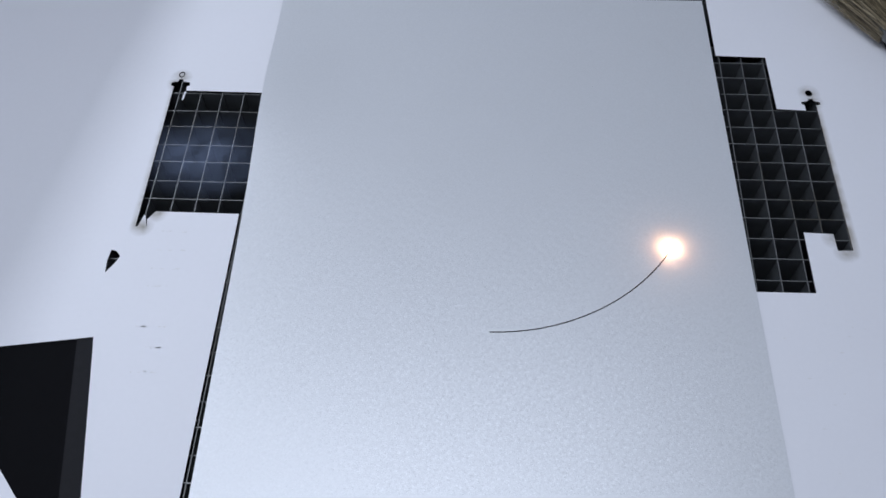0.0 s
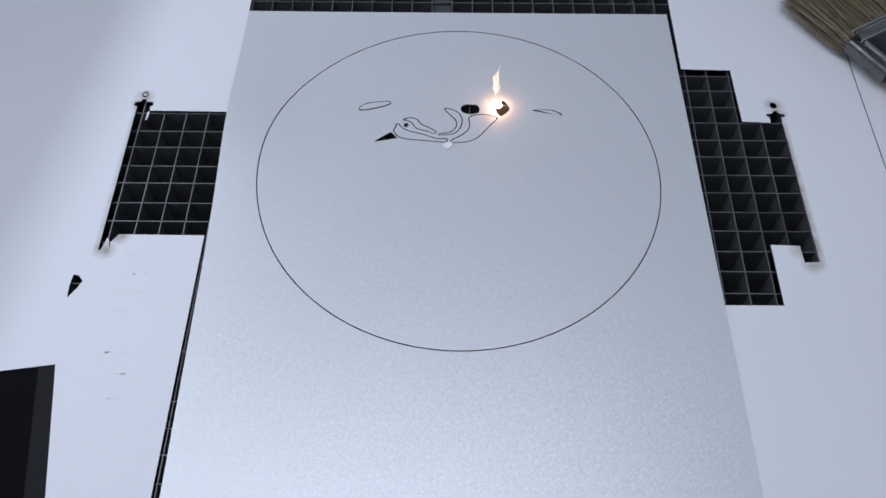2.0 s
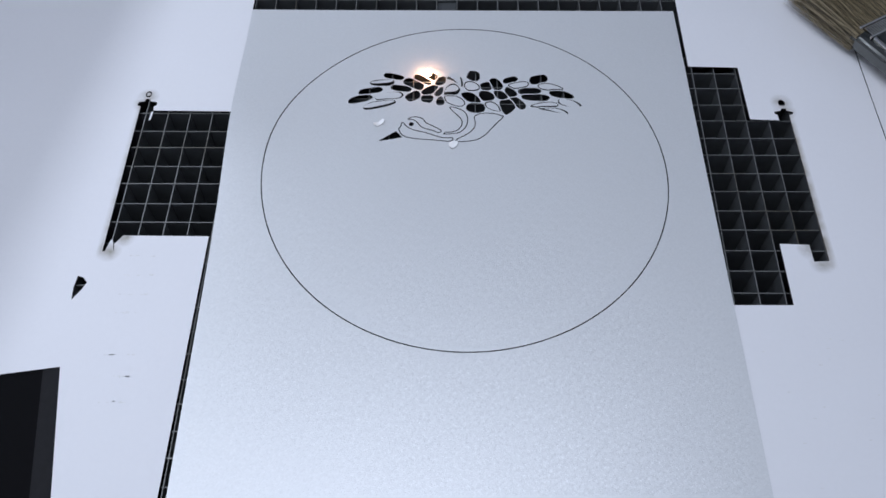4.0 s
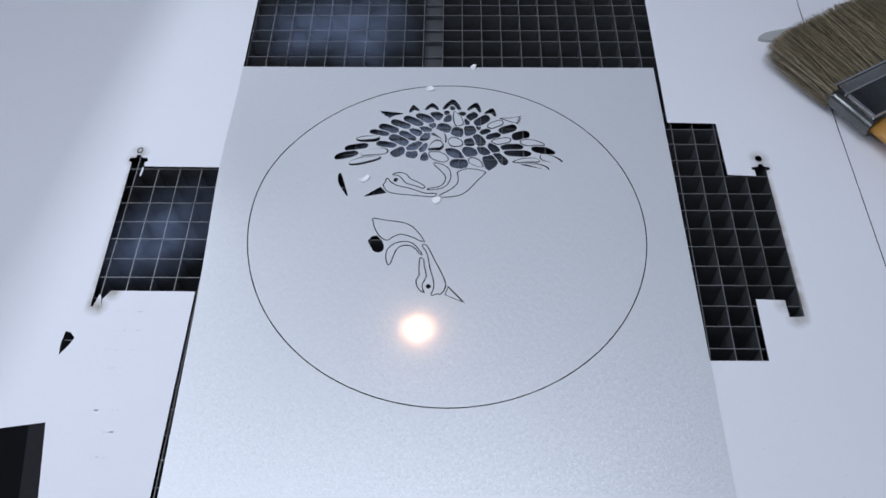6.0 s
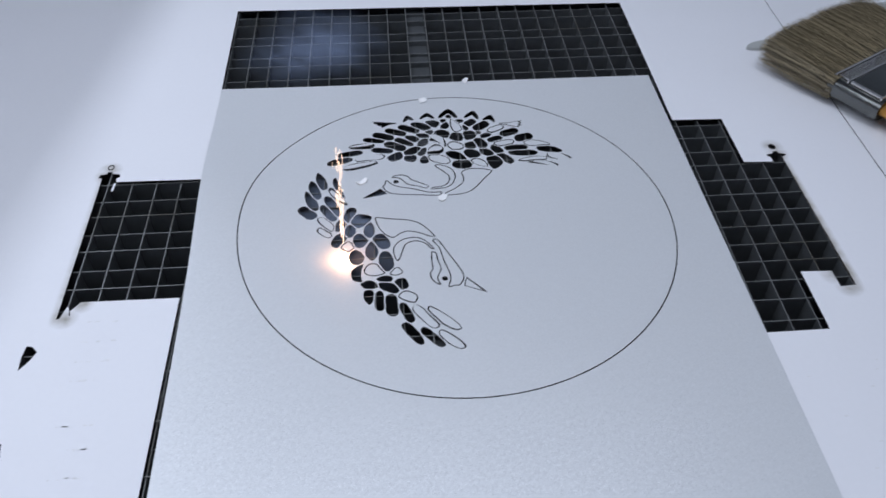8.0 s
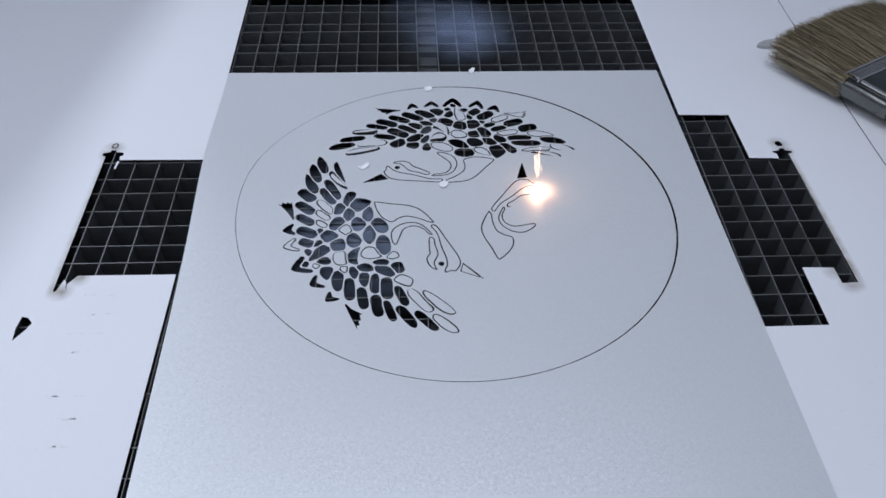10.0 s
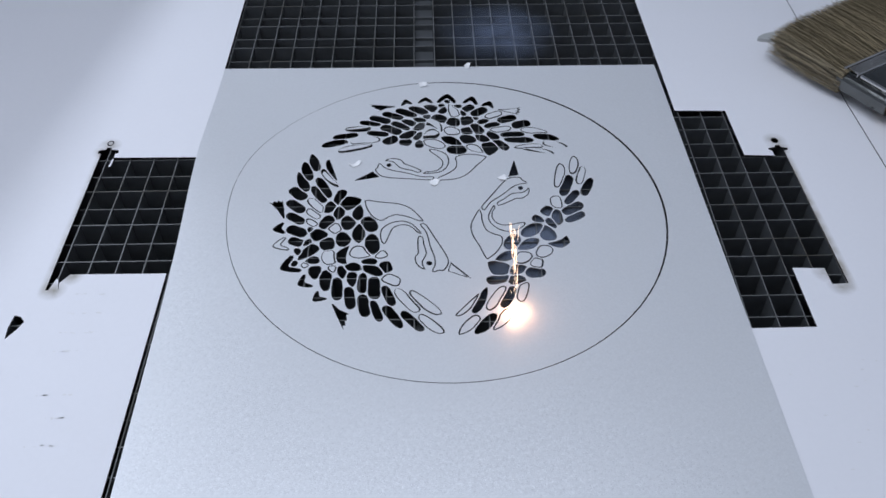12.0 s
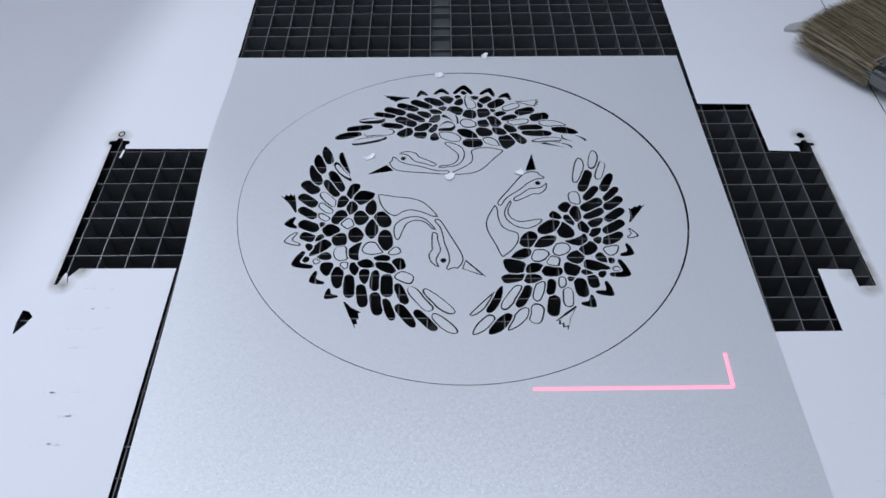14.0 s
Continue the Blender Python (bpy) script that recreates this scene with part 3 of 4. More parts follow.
FALLS = []  # object, resting place, seconds
LOOSE = []  # the same for pieces that stay, with crane and count
LIFTED = {(0, 1): 13, (0, 3): -11, (0, 7): 15, (0, 10): 9, (0, 15): -16, (0, 30): 22, (0, 34): -20, (1, 9): -8, (2, 67): -5}  # degrees of tilt


def build_sheet():
    """The pearl card with the cut-outs, its loose pieces and the slivers of the cut."""
    bm = bmesh.new()
    cx, cy = CENTRE
    seg = 128
    angles = [2 * math.pi * i / seg for i in range(seg)]

    def circle(r):
        return [(cx + r * math.cos(a), cy + r * math.sin(a)) for a in angles]
    # outside the ring: rows of quads from the circle to the card's edge
    west, east, north, south = -105.0, 105.0, 0.0, -297.0
    slant = 3.4  # the card's long edge runs in by this much over its length

    def to_edge(a):
        c, s = math.cos(a), math.sin(a)
        k = min(((east if c > 0 else west) - cx) / c if abs(c) > 1e-9 else 1e9, ((north if s > 0 else south) - cy) / s if abs(s) > 1e-9 else 1e9)
        return cx + k * c, cy + k * s
    rim = [to_edge(a) for a in angles]
    for corner in ((west, north), (east, north), (west, south), (east, south)):
        i = min(range(seg), key=lambda k: (rim[k][0] - corner[0]) ** 2 + (rim[k][1] - corner[1]) ** 2)
        rim[i] = corner
    rim = [(x + (slant * y / south if x < 0 and y < 0 and x < -60 else 0.0), y) for x, y in rim]
    inner = circle(RING + KERF / 2)
    steps = 8
    grid_rows = []
    for k in range(steps + 1):
        grid_rows.append([(p[0] + (q[0] - p[0]) * k / steps, p[1] + (q[1] - p[1]) * k / steps) for p, q in zip(inner, rim)])
    inside = [circle(80.0), circle(82.5), circle(85.0), circle(RING - KERF / 2)]

    def quads(target, rows, close_first, close_last):
        up = [[target.verts.new((x * MM, y * MM, THICK + arched(x, y))) for x, y in r] for r in rows]
        dn = [[target.verts.new(v.co - Vector((0, 0, THICK))) for v in r] for r in up]
        for k in range(len(rows) - 1):
            for i in range(seg):
                j = (i + 1) % seg
                f = target.faces.new((up[k][i], up[k + 1][i], up[k + 1][j], up[k][j]))
                f.smooth = True
                target.faces.new((dn[k][i], dn[k][j], dn[k + 1][j], dn[k + 1][i]))
        for k, on in ((0, close_first), (len(rows) - 1, close_last)):
            for i in range(seg if on else 0):
                j = (i + 1) % seg
                q = (up[k][i], up[k][j], dn[k][j], dn[k][i])
                wall = target.faces.new(q if k == 0 else q[::-1])
                wall.material_index = on - 1
                for e in wall.edges:
                    e.smooth = False
    quads(bm, grid_rows, 2, 1)
    disc = bmesh.new()
    quads(disc, inside, 0, 2)
    pieces = []
    for number in range(3):
        times = cut_times(number)
        for i, (kind, loop) in enumerate(ONE_CRANE):
            pieces.append((number, i, kind, placed(number, loop), times[i]))
    slab(disc, [circle(80.0)] + [piece[3] for piece in pieces], lift=arched, open_rim=True)
    bmesh.ops.remove_doubles(disc, verts=disc.verts[:], dist=1e-6)
    sheet = link("card_sheet", bm, [PEARL, BURNT])
    tagged(sheet, "pearl white shimmer card sheet being laser cut, on the cutting grid", "card")
    cut = part("cut_disc", disc, [PEARL, BURNT], sheet, "pearl card disc pierced with three cranes")
    for number, i, kind, loop, (begins, when) in pieces:
        name = "crane_" + kind if kind in ("body", "beak", "eye") else "feather"
        keep = i in KEPT[number] or kind == "body"
        kerf = min(KERF, 0.16 * math.sqrt(area_of(loop)))
        pm = bmesh.new()
        slab(pm, [inset(loop, kerf) if keep else loop], lift=arched)
        ob = part(name, pm, [PEARL, BURNT], cut)
        if keep and kind != "body":
            LOOSE.append((ob, at_middle(ob), when, (number, i)))
        if keep:
            arcs = 8 if kind == "body" else 1  # the long outlines open bit by bit
            n = len(loop)
            for k in range(arcs):
                ring = part("cut_sliver", flat_ring(loop, inset(loop, kerf), n * k // arcs, n * (k + 1) // arcs), [PEARL, BURNT], cut)
                FALLS.append((ring, at_middle(ring), begins + (when - begins) * (arcs - k) / arcs))
        else:
            FALLS.append((ob, at_middle(ob), when))
    # slivers of the round cut, from the bottom of the ring anticlockwise
    count = 64
    for k in range(count):
        a0, a1 = -90 + 360 * k / count, -90 + 360 * (k + 1) / count
        arc = [radians(a0 + (a1 - a0) * s / 2) for s in range(3)]
        loop = [(cx + (RING + KERF / 2) * math.cos(a), cy + (RING + KERF / 2) * math.sin(a)) for a in arc]
        loop += [(cx + (RING - KERF / 2) * math.cos(a), cy + (RING - KERF / 2) * math.sin(a)) for a in reversed(arc)]
        pm = bmesh.new()
        slab(pm, [anticlockwise(loop)], lift=arched)
        ob = part("ring_sliver", pm, [PEARL, BURNT], sheet)
        FALLS.append((ob, at_middle(ob), -0.197 + 1.297 * (k + 0.5) / count))
    return cut


# ---- the cutting bed ----
def slot_path(points, wide):
    """A narrow slot along a line of points, as a loop."""
    left, right = [], []
    for i, p in enumerate(points):
        a, b = Vector(points[max(0, i - 1)]), Vector(points[min(len(points) - 1, i + 1)])
        d = (b - a).normalized()
        n = Vector((-d.y, d.x)) * wide / 2
        left.append((p[0] + n.x, p[1] + n.y))
        right.append((p[0] - n.x, p[1] - n.y))
    return left + right[::-1]


def build_cover():
    """The white card laid over the grid, with a lantern-shaped opening cut in it."""
    west = [(-105.2, -67.6), (-141.6, -67.2), (-141.9, -64.6), (-140.6, -64.0), (-141.0, -62.0), (-144.0, -61.6), (-144.4, -60.2), (-146.4, -60.2), (-146.6, -61.6),
            (-149.4, -62.2), (-149.6, -64.0), (-148.0, -64.6), (-147.3, -143.8), (-142.6, -143.4), (-143.2, -140.2), (-140.4, -136.0), (-105.0, -136.2)]
    east = [(98.0, -167.2), (128.4, -167.0), (128.9, -138.4), (140.9, -138.8), (141.0, -146.9), (147.2, -146.6), (148.0, -68.4), (150.0, -67.6), (150.0, -66.4), (147.4, -65.8),
            (147.0, -64.4), (145.2, -64.4), (144.6, -65.8), (141.6, -66.4), (141.6, -67.6), (142.8, -68.2), (142.8, -71.6), (129.8, -71.0), (130.0, -38.6), (106.8, -38.0)]
    opening = [(-105.0, 77.8)] + west + [(-105.4, -320), (98.0, -320)] + east + [(107.8, 75.0)]
    tray_hole = [(-230, -207), (-151.2, -195.2), (-139.2, -257), (-130, -300), (-148, -285), (-160, -259), (-171, -247), (-196, -236), (-230, -230)]
    feather_hole = [(-154.3, -155.6), (-152.0, -156.2), (-150.0, -158.6), (-151.4, -162.0), (-154.2, -166.4), (-154.8, -161.0)]
    seam = slot_path([(228, 75.4), (191.2, 74.4), (190.2, 42.0), (188.2, -40.0), (187.6, -118.0), (187.2, -190.0)], 0.45)
    bm = bmesh.new()
    border = [(-430, -560), (430, -560), (430, 420), (-430, 420)]
    slab(bm, [border, opening, tray_hole, feather_hole, seam, round_hole(-145.6, -57.2, 1.5, 1.9), round_hole(146.0, -61.0, 1.6, 1.9)], thick=0.0004, base=-0.0004)
    cover = link("card_cover", bm, [COVER, BURNT])
    tagged(cover, "white card cover on the laser bed with scorched lantern-shaped openings", "card cover")
    bm = bmesh.new()
    for x, y, rx, ry in ((-145.6, -57.2, 0.95, 1.2),):
        slab(bm, [round_hole(x, y, rx, ry)], thick=0.0004, base=-0.0004)
    part("tassel_loop_core", bm, [COVER, BURNT], cover)
    for name, loop in (("tassel_hook", [(-142.9, -72.6), (-142.1, -72.4), (-141.7, -67.3), (-142.6, -67.3)]), ("card_sliver", [(-146.6, -143.4), (-143.0, -143.2), (-144.4, -138.0), (-145.2, -137.4)])):
        bm = bmesh.new()
        slab(bm, [anticlockwise(loop)], thick=0.0004, base=-0.0010)
        part(name, bm, [COVER, BURNT], cover, "loose sliver of white card")
    # faint scorch dashes over every slat
    rng = random.Random(4)
    bm = bmesh.new()
    for y in (-146, -155, -164, -172, -190, -199, -209):
        for k in range(7):
            x = -136 + rng.uniform(0, 12)
            w, h = rng.uniform(0.3, 1.2), rng.uniform(0.12, 0.3)
            slab(bm, [round_hole(x, y + rng.uniform(-0.3, 0.3), w, h, 8)], thick=0.00002, base=0.00005)
    for k in range(16):
        x, y = rng.uniform(112, 170), rng.uniform(-250, -175)
        slab(bm, [round_hole(x, y, rng.uniform(0.2, 0.9), rng.uniform(0.15, 0.3), 8)], thick=0.00002, base=0.00005)
    part("scorch_speckle", bm, [SCORCH, SCORCH], cover, "faint brown scorch dashes")["kind"] = "stuff"


def build_grid():
    """Egg-crate steel grid under the cover: tall slats and lower slats crossing them."""
    grid = tagged(new("cutting_grid"), "dark steel egg-crate cutting grid under the card", "cutting grid")
    half = 0.19

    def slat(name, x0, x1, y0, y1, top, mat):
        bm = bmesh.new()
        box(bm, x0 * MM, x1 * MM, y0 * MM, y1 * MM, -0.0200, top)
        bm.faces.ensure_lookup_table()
        # only the top edge takes the lighter steel, the sides carry painted shade
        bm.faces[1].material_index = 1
        part(name, bm, [SLAT_SIDE, mat], grid)
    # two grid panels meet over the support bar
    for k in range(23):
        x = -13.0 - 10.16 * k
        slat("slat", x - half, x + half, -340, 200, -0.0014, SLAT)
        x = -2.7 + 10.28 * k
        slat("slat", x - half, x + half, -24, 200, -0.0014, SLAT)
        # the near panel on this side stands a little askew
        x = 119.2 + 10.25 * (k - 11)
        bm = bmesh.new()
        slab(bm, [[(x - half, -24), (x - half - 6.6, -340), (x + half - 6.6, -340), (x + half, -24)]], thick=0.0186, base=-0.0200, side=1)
        part("slat", bm, [SLAT, SLAT_SIDE], grid)
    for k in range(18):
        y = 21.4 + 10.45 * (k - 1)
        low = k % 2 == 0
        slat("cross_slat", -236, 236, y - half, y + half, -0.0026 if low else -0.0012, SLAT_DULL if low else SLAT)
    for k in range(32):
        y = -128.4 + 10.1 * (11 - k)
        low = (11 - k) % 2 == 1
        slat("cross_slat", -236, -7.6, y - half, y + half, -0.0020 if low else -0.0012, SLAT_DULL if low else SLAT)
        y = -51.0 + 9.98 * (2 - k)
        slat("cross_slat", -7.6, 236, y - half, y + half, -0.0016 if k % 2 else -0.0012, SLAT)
    bm = bmesh.new()
    box(bm, -0.0125, -0.0032, -0.34, 0.20, -0.0125, -0.0042)
    bar = link("support_bar", bm, BAR)
    tagged(bar, "grey galvanised bar carrying the cutting grid", "bar")
    # soot-dark extraction tray below
    bm = bmesh.new()
    box(bm, -0.26, 0.26, -0.36, 0.22, -0.20, -0.19)
    for a, b, c, d in ((-0.26, -0.25, -0.36, 0.22), (0.25, 0.26, -0.36, 0.22), (-0.25, 0.25, -0.36, -0.35), (-0.25, 0.25, 0.21, 0.22)):
        box(bm, a, b, c, d, -0.19, -0.0130)
    tray = link("extraction_tray", bm, SOOT)
    tagged(tray, "soot-black extraction tray below the cutting grid", "tray")


def build_black_plate():
    plate = tagged(new("black_plate"), "black plate with a dark grey rim under the cover opening", "plate")
    bm = bmesh.new()
    slab(bm, [[(-240, -190), (-158.6, -190), (-138.0, -310), (-240, -310)]], thick=0.0006, base=-0.0012, side=0)
    part("panel", bm, BLACK, plate)
    bm = bmesh.new()
    slab(bm, [[(-158.6, -190), (-145.0, -190), (-124.0, -310), (-138.0, -310)]], thick=0.0006, base=-0.0011, side=0)
    part("rim", bm, RUBBER, plate)


# ---- the brush ----
def build_brush():
    """A wide flat paint brush: bristles, crimped tin ferrule, varnished handle; built along +x from the bristle tips."""
    brush = tagged(new("paint_brush"), "wide flat paint brush with grey-brown bristles and tin ferrule", "brush")
    rng = random.Random(7)
    wide, long, thick = 0.079, 0.041, 0.0132
    bm = bmesh.new()
    rows = 10
    ring = []
    for k in range(rows + 1):
        u = k / rows
        t = thick * (0.62 + 0.22 * u)
        w = wide * (0.965 + 0.02 * math.sin(3 * u))
        z = 0.0088 + 0.0002 * u
        ring.append([bm.verts.new((0.010 + u * (long - 0.004), w / 2 * math.cos(a), z + t / 2 * math.copysign(abs(math.sin(a)) ** 0.6, math.sin(a)))) for a in [2 * math.pi * i / 24 for i in range(24)]])
    for k in range(rows):
        for i in range(24):
            j = (i + 1) % 24
            bm.faces.new((ring[k][i], ring[k][j], ring[k + 1][j], ring[k + 1][i]))
    bm.faces.new(ring[0][::-1])
    bm.faces.new(ring[-1])
    bmesh.ops.recalc_face_normals(bm, faces=bm.faces[:])
    part("bristle_core", bm, BRISTLE_DARK, brush, smooth=True)
    verts, faces = [], []
    for k in range(7600):
        v = rng.uniform(-1, 1)
        h = rng.uniform(-1, 1)
        y1 = v * wide * 0.492
        z1 = 0.0088 + h * thick * 0.40
        spread = rng.gauss(0, 0.0021)
        tip_x = -0.0042 + abs(rng.gauss(0, 0.0026)) + 0.0034 * abs(v) ** 3 + 0.0012 * h * h
        y0 = y1 * 1.0 + spread
        z0 = max(0.0012, 0.0098 + h * thick * 0.46 + rng.gauss(0, 0.0008))
        r = rng.uniform(0.00007, 0.00017)
        rings = []
        for s, (x, y, z, q) in enumerate(((tip_x, y0, z0, 0.35), (0.022 + rng.uniform(-0.004, 0.004), (y0 + y1) / 2 * 1.012 + rng.gauss(0, 0.0004), (z0 + z1) / 2 + 0.0006, 1.0), (long + 0.001, y1, z1, 1.0))):
            base = len(verts)
            for a in (0.0, 2.1, 4.2):
                verts.append((x, y + r * q * math.cos(a), z + r * q * math.sin(a)))
            rings.append(base)
        for a, b in zip(rings, rings[1:]):
            for i in range(3):
                j = (i + 1) % 3
                faces.append((a + i, a + j, b + j, b + i))
    mesh = bpy.data.meshes.new("bristles")
    mesh.from_pydata(verts, [], faces)
    mesh.materials.append(BRISTLE)
    hair = new("bristles", mesh)
    hair.parent = brush
    tagged(hair, "grey-brown hog bristles", kind="stuff")

    def sleeve(name, x0, x1, w0, w1, t0, t1, mat, label=""):
        m = bmesh.new()
        pts = []
        for x, w, t in ((x0, w0, t0), (x1, w1, t1)):
            pts.append([m.verts.new((x, w / 2 * math.copysign(abs(math.cos(a)) ** 0.25, math.cos(a)), 0.0085 + t / 2 * math.copysign(abs(math.sin(a)) ** 0.5, math.sin(a))))
                        for a in [2 * math.pi * (i + 0.5) / 32 for i in range(32)]])
        for i in range(32):
            j = (i + 1) % 32
            m.faces.new((pts[0][i], pts[0][j], pts[1][j], pts[1][i]))
        m.faces.new(pts[0][::-1])
        m.faces.new(pts[1])
        bmesh.ops.recalc_face_normals(m, faces=m.faces[:])
        return part(name, m, mat, brush, label)
    sleeve("ferrule", 0.039, 0.066, 0.0775, 0.0770, 0.0115, 0.0112, TIN_DARK_REFLECT, "dented tin ferrule")
    for x, w in ((0.0392, 0.0012), (0.0462, 0.0009), (0.0635, 0.0011)):
        m = bmesh.new()
        box(m, x, x + w, -0.0360, 0.0360, 0.0132, 0.0150)
        bevelled(m, 0.0004)
        part("ferrule_bead", m, TIN, brush, "bright rolled bead")
    for k in range(52):
        m = bmesh.new()
        y = -0.034 + 0.068 * k / 51
        box(m, 0.0410, 0.0460, y - 0.00035, y + 0.00035, 0.0138, 0.0147)
        part("crimp", m, TIN, brush)
    for s in (-1, 1):
        m = bmesh.new()
        box(m, 0.0476, 0.0635, s * 0.0345 - 0.0008, s * 0.0345 + 0.0008, 0.0134, 0.0149)
        bevelled(m, 0.0005)
        part("ferrule_rib", m, TIN, brush)
    m = bmesh.new()
    prof = [(0.064, 0.0372), (0.078, 0.0368), (0.098, 0.030), (0.120, 0.020), (0.145, 0.0135), (0.180, 0.0125), (0.215, 0.0155), (0.235, 0.014), (0.243, 0.007)]
    pts = [[m.verts.new((x, w * math.cos(a), 0.0085 + min(0.0065, w * 0.7) * math.sin(a))) for a in [2 * math.pi * i / 20 for i in range(20)]] for x, w in prof]
    for k in range(len(prof) - 1):
        for i in range(20):
            j = (i + 1) % 20
            m.faces.new((pts[k][i], pts[k][j], pts[k + 1][j], pts[k + 1][i]))
    m.faces.new(pts[0][::-1])
    m.faces.new(pts[-1])
    bmesh.ops.recalc_face_normals(m, faces=m.faces[:])
    part("handle", m, WOOD, brush, "orange varnished wooden handle", smooth=True)
    brush.matrix_world = pose(0.1948, 0.0240, 0.0010, 0, 0, -59.5)


def build_scraper():
    """A thin pale plastic scraper, pointed at one end, that the brush lies on."""
    outline = rounded([(162.5, 21.3), (166, 25), (171, 27), (180, 29.5), (200, 36.5), (225, 48.5), (243, 59.5), (258, 64), (280, 62), (290, 46), (275, 32), (240, 26), (205, 22), (180, 20.5), (168, 19.8)], 5)
    bm = bmesh.new()
    slab(bm, [anticlockwise(outline)], thick=0.0016, base=0.00005, side=0)
    ob = link("scraper", bm, SCRAPER)
    tagged(ob, "thin pale grey plastic scraper lying under the paint brush", "scraper")


# ---- loose bits and the laser's light ----
def build_chip(name, size, seed, mat):
    """A small curled scrap of card."""
    rng = random.Random(seed)
    bm = bmesh.new()
    n = 9
    loop = []
    for i in range(n):
        a = 2 * math.pi * i / n
        r = 0.85 * size * rng.uniform(0.5, 1.15)
        loop.append((r * math.cos(a) * 1.15, r * math.sin(a) * 0.8))
    slab(bm, [loop], lift=lambda x, y: 0.0008 * (x / size) ** 2 * size / 2)
    ob = link(name, bm, [mat, mat])
    tagged(ob, "tiny curled white card scrap lying loose on the sheet", "card scrap", "card scraps")
    return ob


def build_spark(name, size):
    spark = tagged(new(name), "white-hot spark where the laser burns the card", "spark", "laser sparks")
    bm = bmesh.new()
    bmesh.ops.create_icosphere(bm, subdivisions=3, radius=size)
    for v in bm.verts:
        v.co *= 1 + 0.25 * noise.noise(v.co * 600)
        v.co.z = v.co.z * 0.8 + 1.1 * size
    part("core", bm, FIRE, spark, smooth=True)
    return spark


def build_jet(name, seed, low, tall, wide=0.0007):
    """Rising glowing particles above the cut: a ragged column of fine filaments and specks."""
    rng = random.Random(seed)
    jet = tagged(new(name), "thin column of glowing sparks rising from the cut", "spark jet", "spark jets")
    count = 16 + int((tall - low) * 1300)
    for k in range(count):
        bm = bmesh.new()
        u = (k + rng.random()) / count
        z0 = low + (tall - low) * u
        h = rng.choice((0.0006, 0.0012, 0.003, 0.007)) * (1.2 - 0.5 * u)
        x0, y0 = rng.gauss(0, wide * (0.5 + 0.7 * u)), rng.gauss(0, 0.0003)
        lean = rng.gauss(0, 0.0004)
        r = rng.uniform(0.00004, 0.00010)
        rows = []
        for s in range(4):
            q = r * math.sin(math.pi * (s + 0.4) / 3.8)
            along = (z0 + h * s / 3) * 0.7071  # the draught bends the column back by 45 degrees
            rows.append([bm.verts.new((x0 + lean * s / 3 + q * math.cos(a), y0 + along + q * math.sin(a), along + 0.001)) for a in (0, 1.57, 3.14, 4.71)])
        for p, q in zip(rows, rows[1:]):
            for i in range(4):
                bm.faces.new((p[i], p[(i + 1) % 4], q[(i + 1) % 4], q[i]))
        part("streak", bm, JET, jet)
    return jet


def build_pointer(name, length):
    bm = bmesh.new()
    box(bm, 0, length, -0.0006, 0.0006, 0.0, 0.00012)
    ob = link(name, bm, RED)
    tagged(ob, "red pointer light line drawn on the card by the laser", "light line")
    return ob


def build_smoke(name, size, seed, mat):
    """A flat puff of thin smoke."""
    bm = bmesh.new()
    bmesh.ops.create_grid(bm, x_segments=10, y_segments=10, size=size)
    rng = random.Random(seed)
    sx, sy = rng.uniform(0.8, 1.3), rng.uniform(0.6, 0.9)
    for v in bm.verts:
        v.co.x *= sx
        v.co.y *= sy
        v.co.z = 0.0003 * noise.noise(v.co * 40 + Vector((seed, 0, 0)))
    ob = link(name, bm, mat, smooth=True)
    ob.visible_shadow = False
    tagged(ob, "thin bluish smoke drifting into the cutting grid", "smoke", "smoke wisps")
    return ob


# ---- cabinet round the bed ----
def build_cabinet():
    for name, dims in (
        ("wall_north", (-0.46, 0.46, 0.42, 0.43, -0.22, 0.80)),
        ("wall_south", (-0.46, 0.46, -0.76, -0.75, -0.22, 0.80)),
        ("wall_west", (-0.47, -0.46, -0.76, 0.43, -0.22, 0.80)),
        ("wall_east", (0.46, 0.47, -0.76, 0.43, -0.22, 0.80)),
        ("ceiling", (-0.47, 0.47, -0.76, 0.43, 0.80, 0.81)),
        ("floor", (-0.47, 0.47, -0.76, 0.43, -0.23, -0.22)),
    ):
        bm = bmesh.new()
        box(bm, *dims)
        ob = link(name, bm, CABINET)
        tagged(ob, "grey painted panel of the laser cabinet", "panel", kind="structure")
    # out of view, added to keep the side strip off the cover's far left
    bm = bmesh.new()
    box(bm, -0.345, -0.330, -0.75, 0.42, 0.0002, 0.290)
    ob = link("wall_west_guard", bm, CABINET)
    ob.matrix_world = SKEW
    tagged(ob, "unseen low grey wall added to shade the far left of the cover", "panel", kind="structure")
    # bench deck round the tray, below the cover
    bm = bmesh.new()
    for a, b, c, d in ((-0.46, -0.262, -0.75, 0.42), (0.262, 0.46, -0.75, 0.42), (-0.262, 0.262, -0.75, -0.362), (-0.262, 0.262, 0.222, 0.42)):
        box(bm, a, b, c, d, -0.0130, -0.0006)
    ob = link("bench_deck", bm, CABINET)
    tagged(ob, "grey steel deck of the laser bench", "deck", kind="structure")


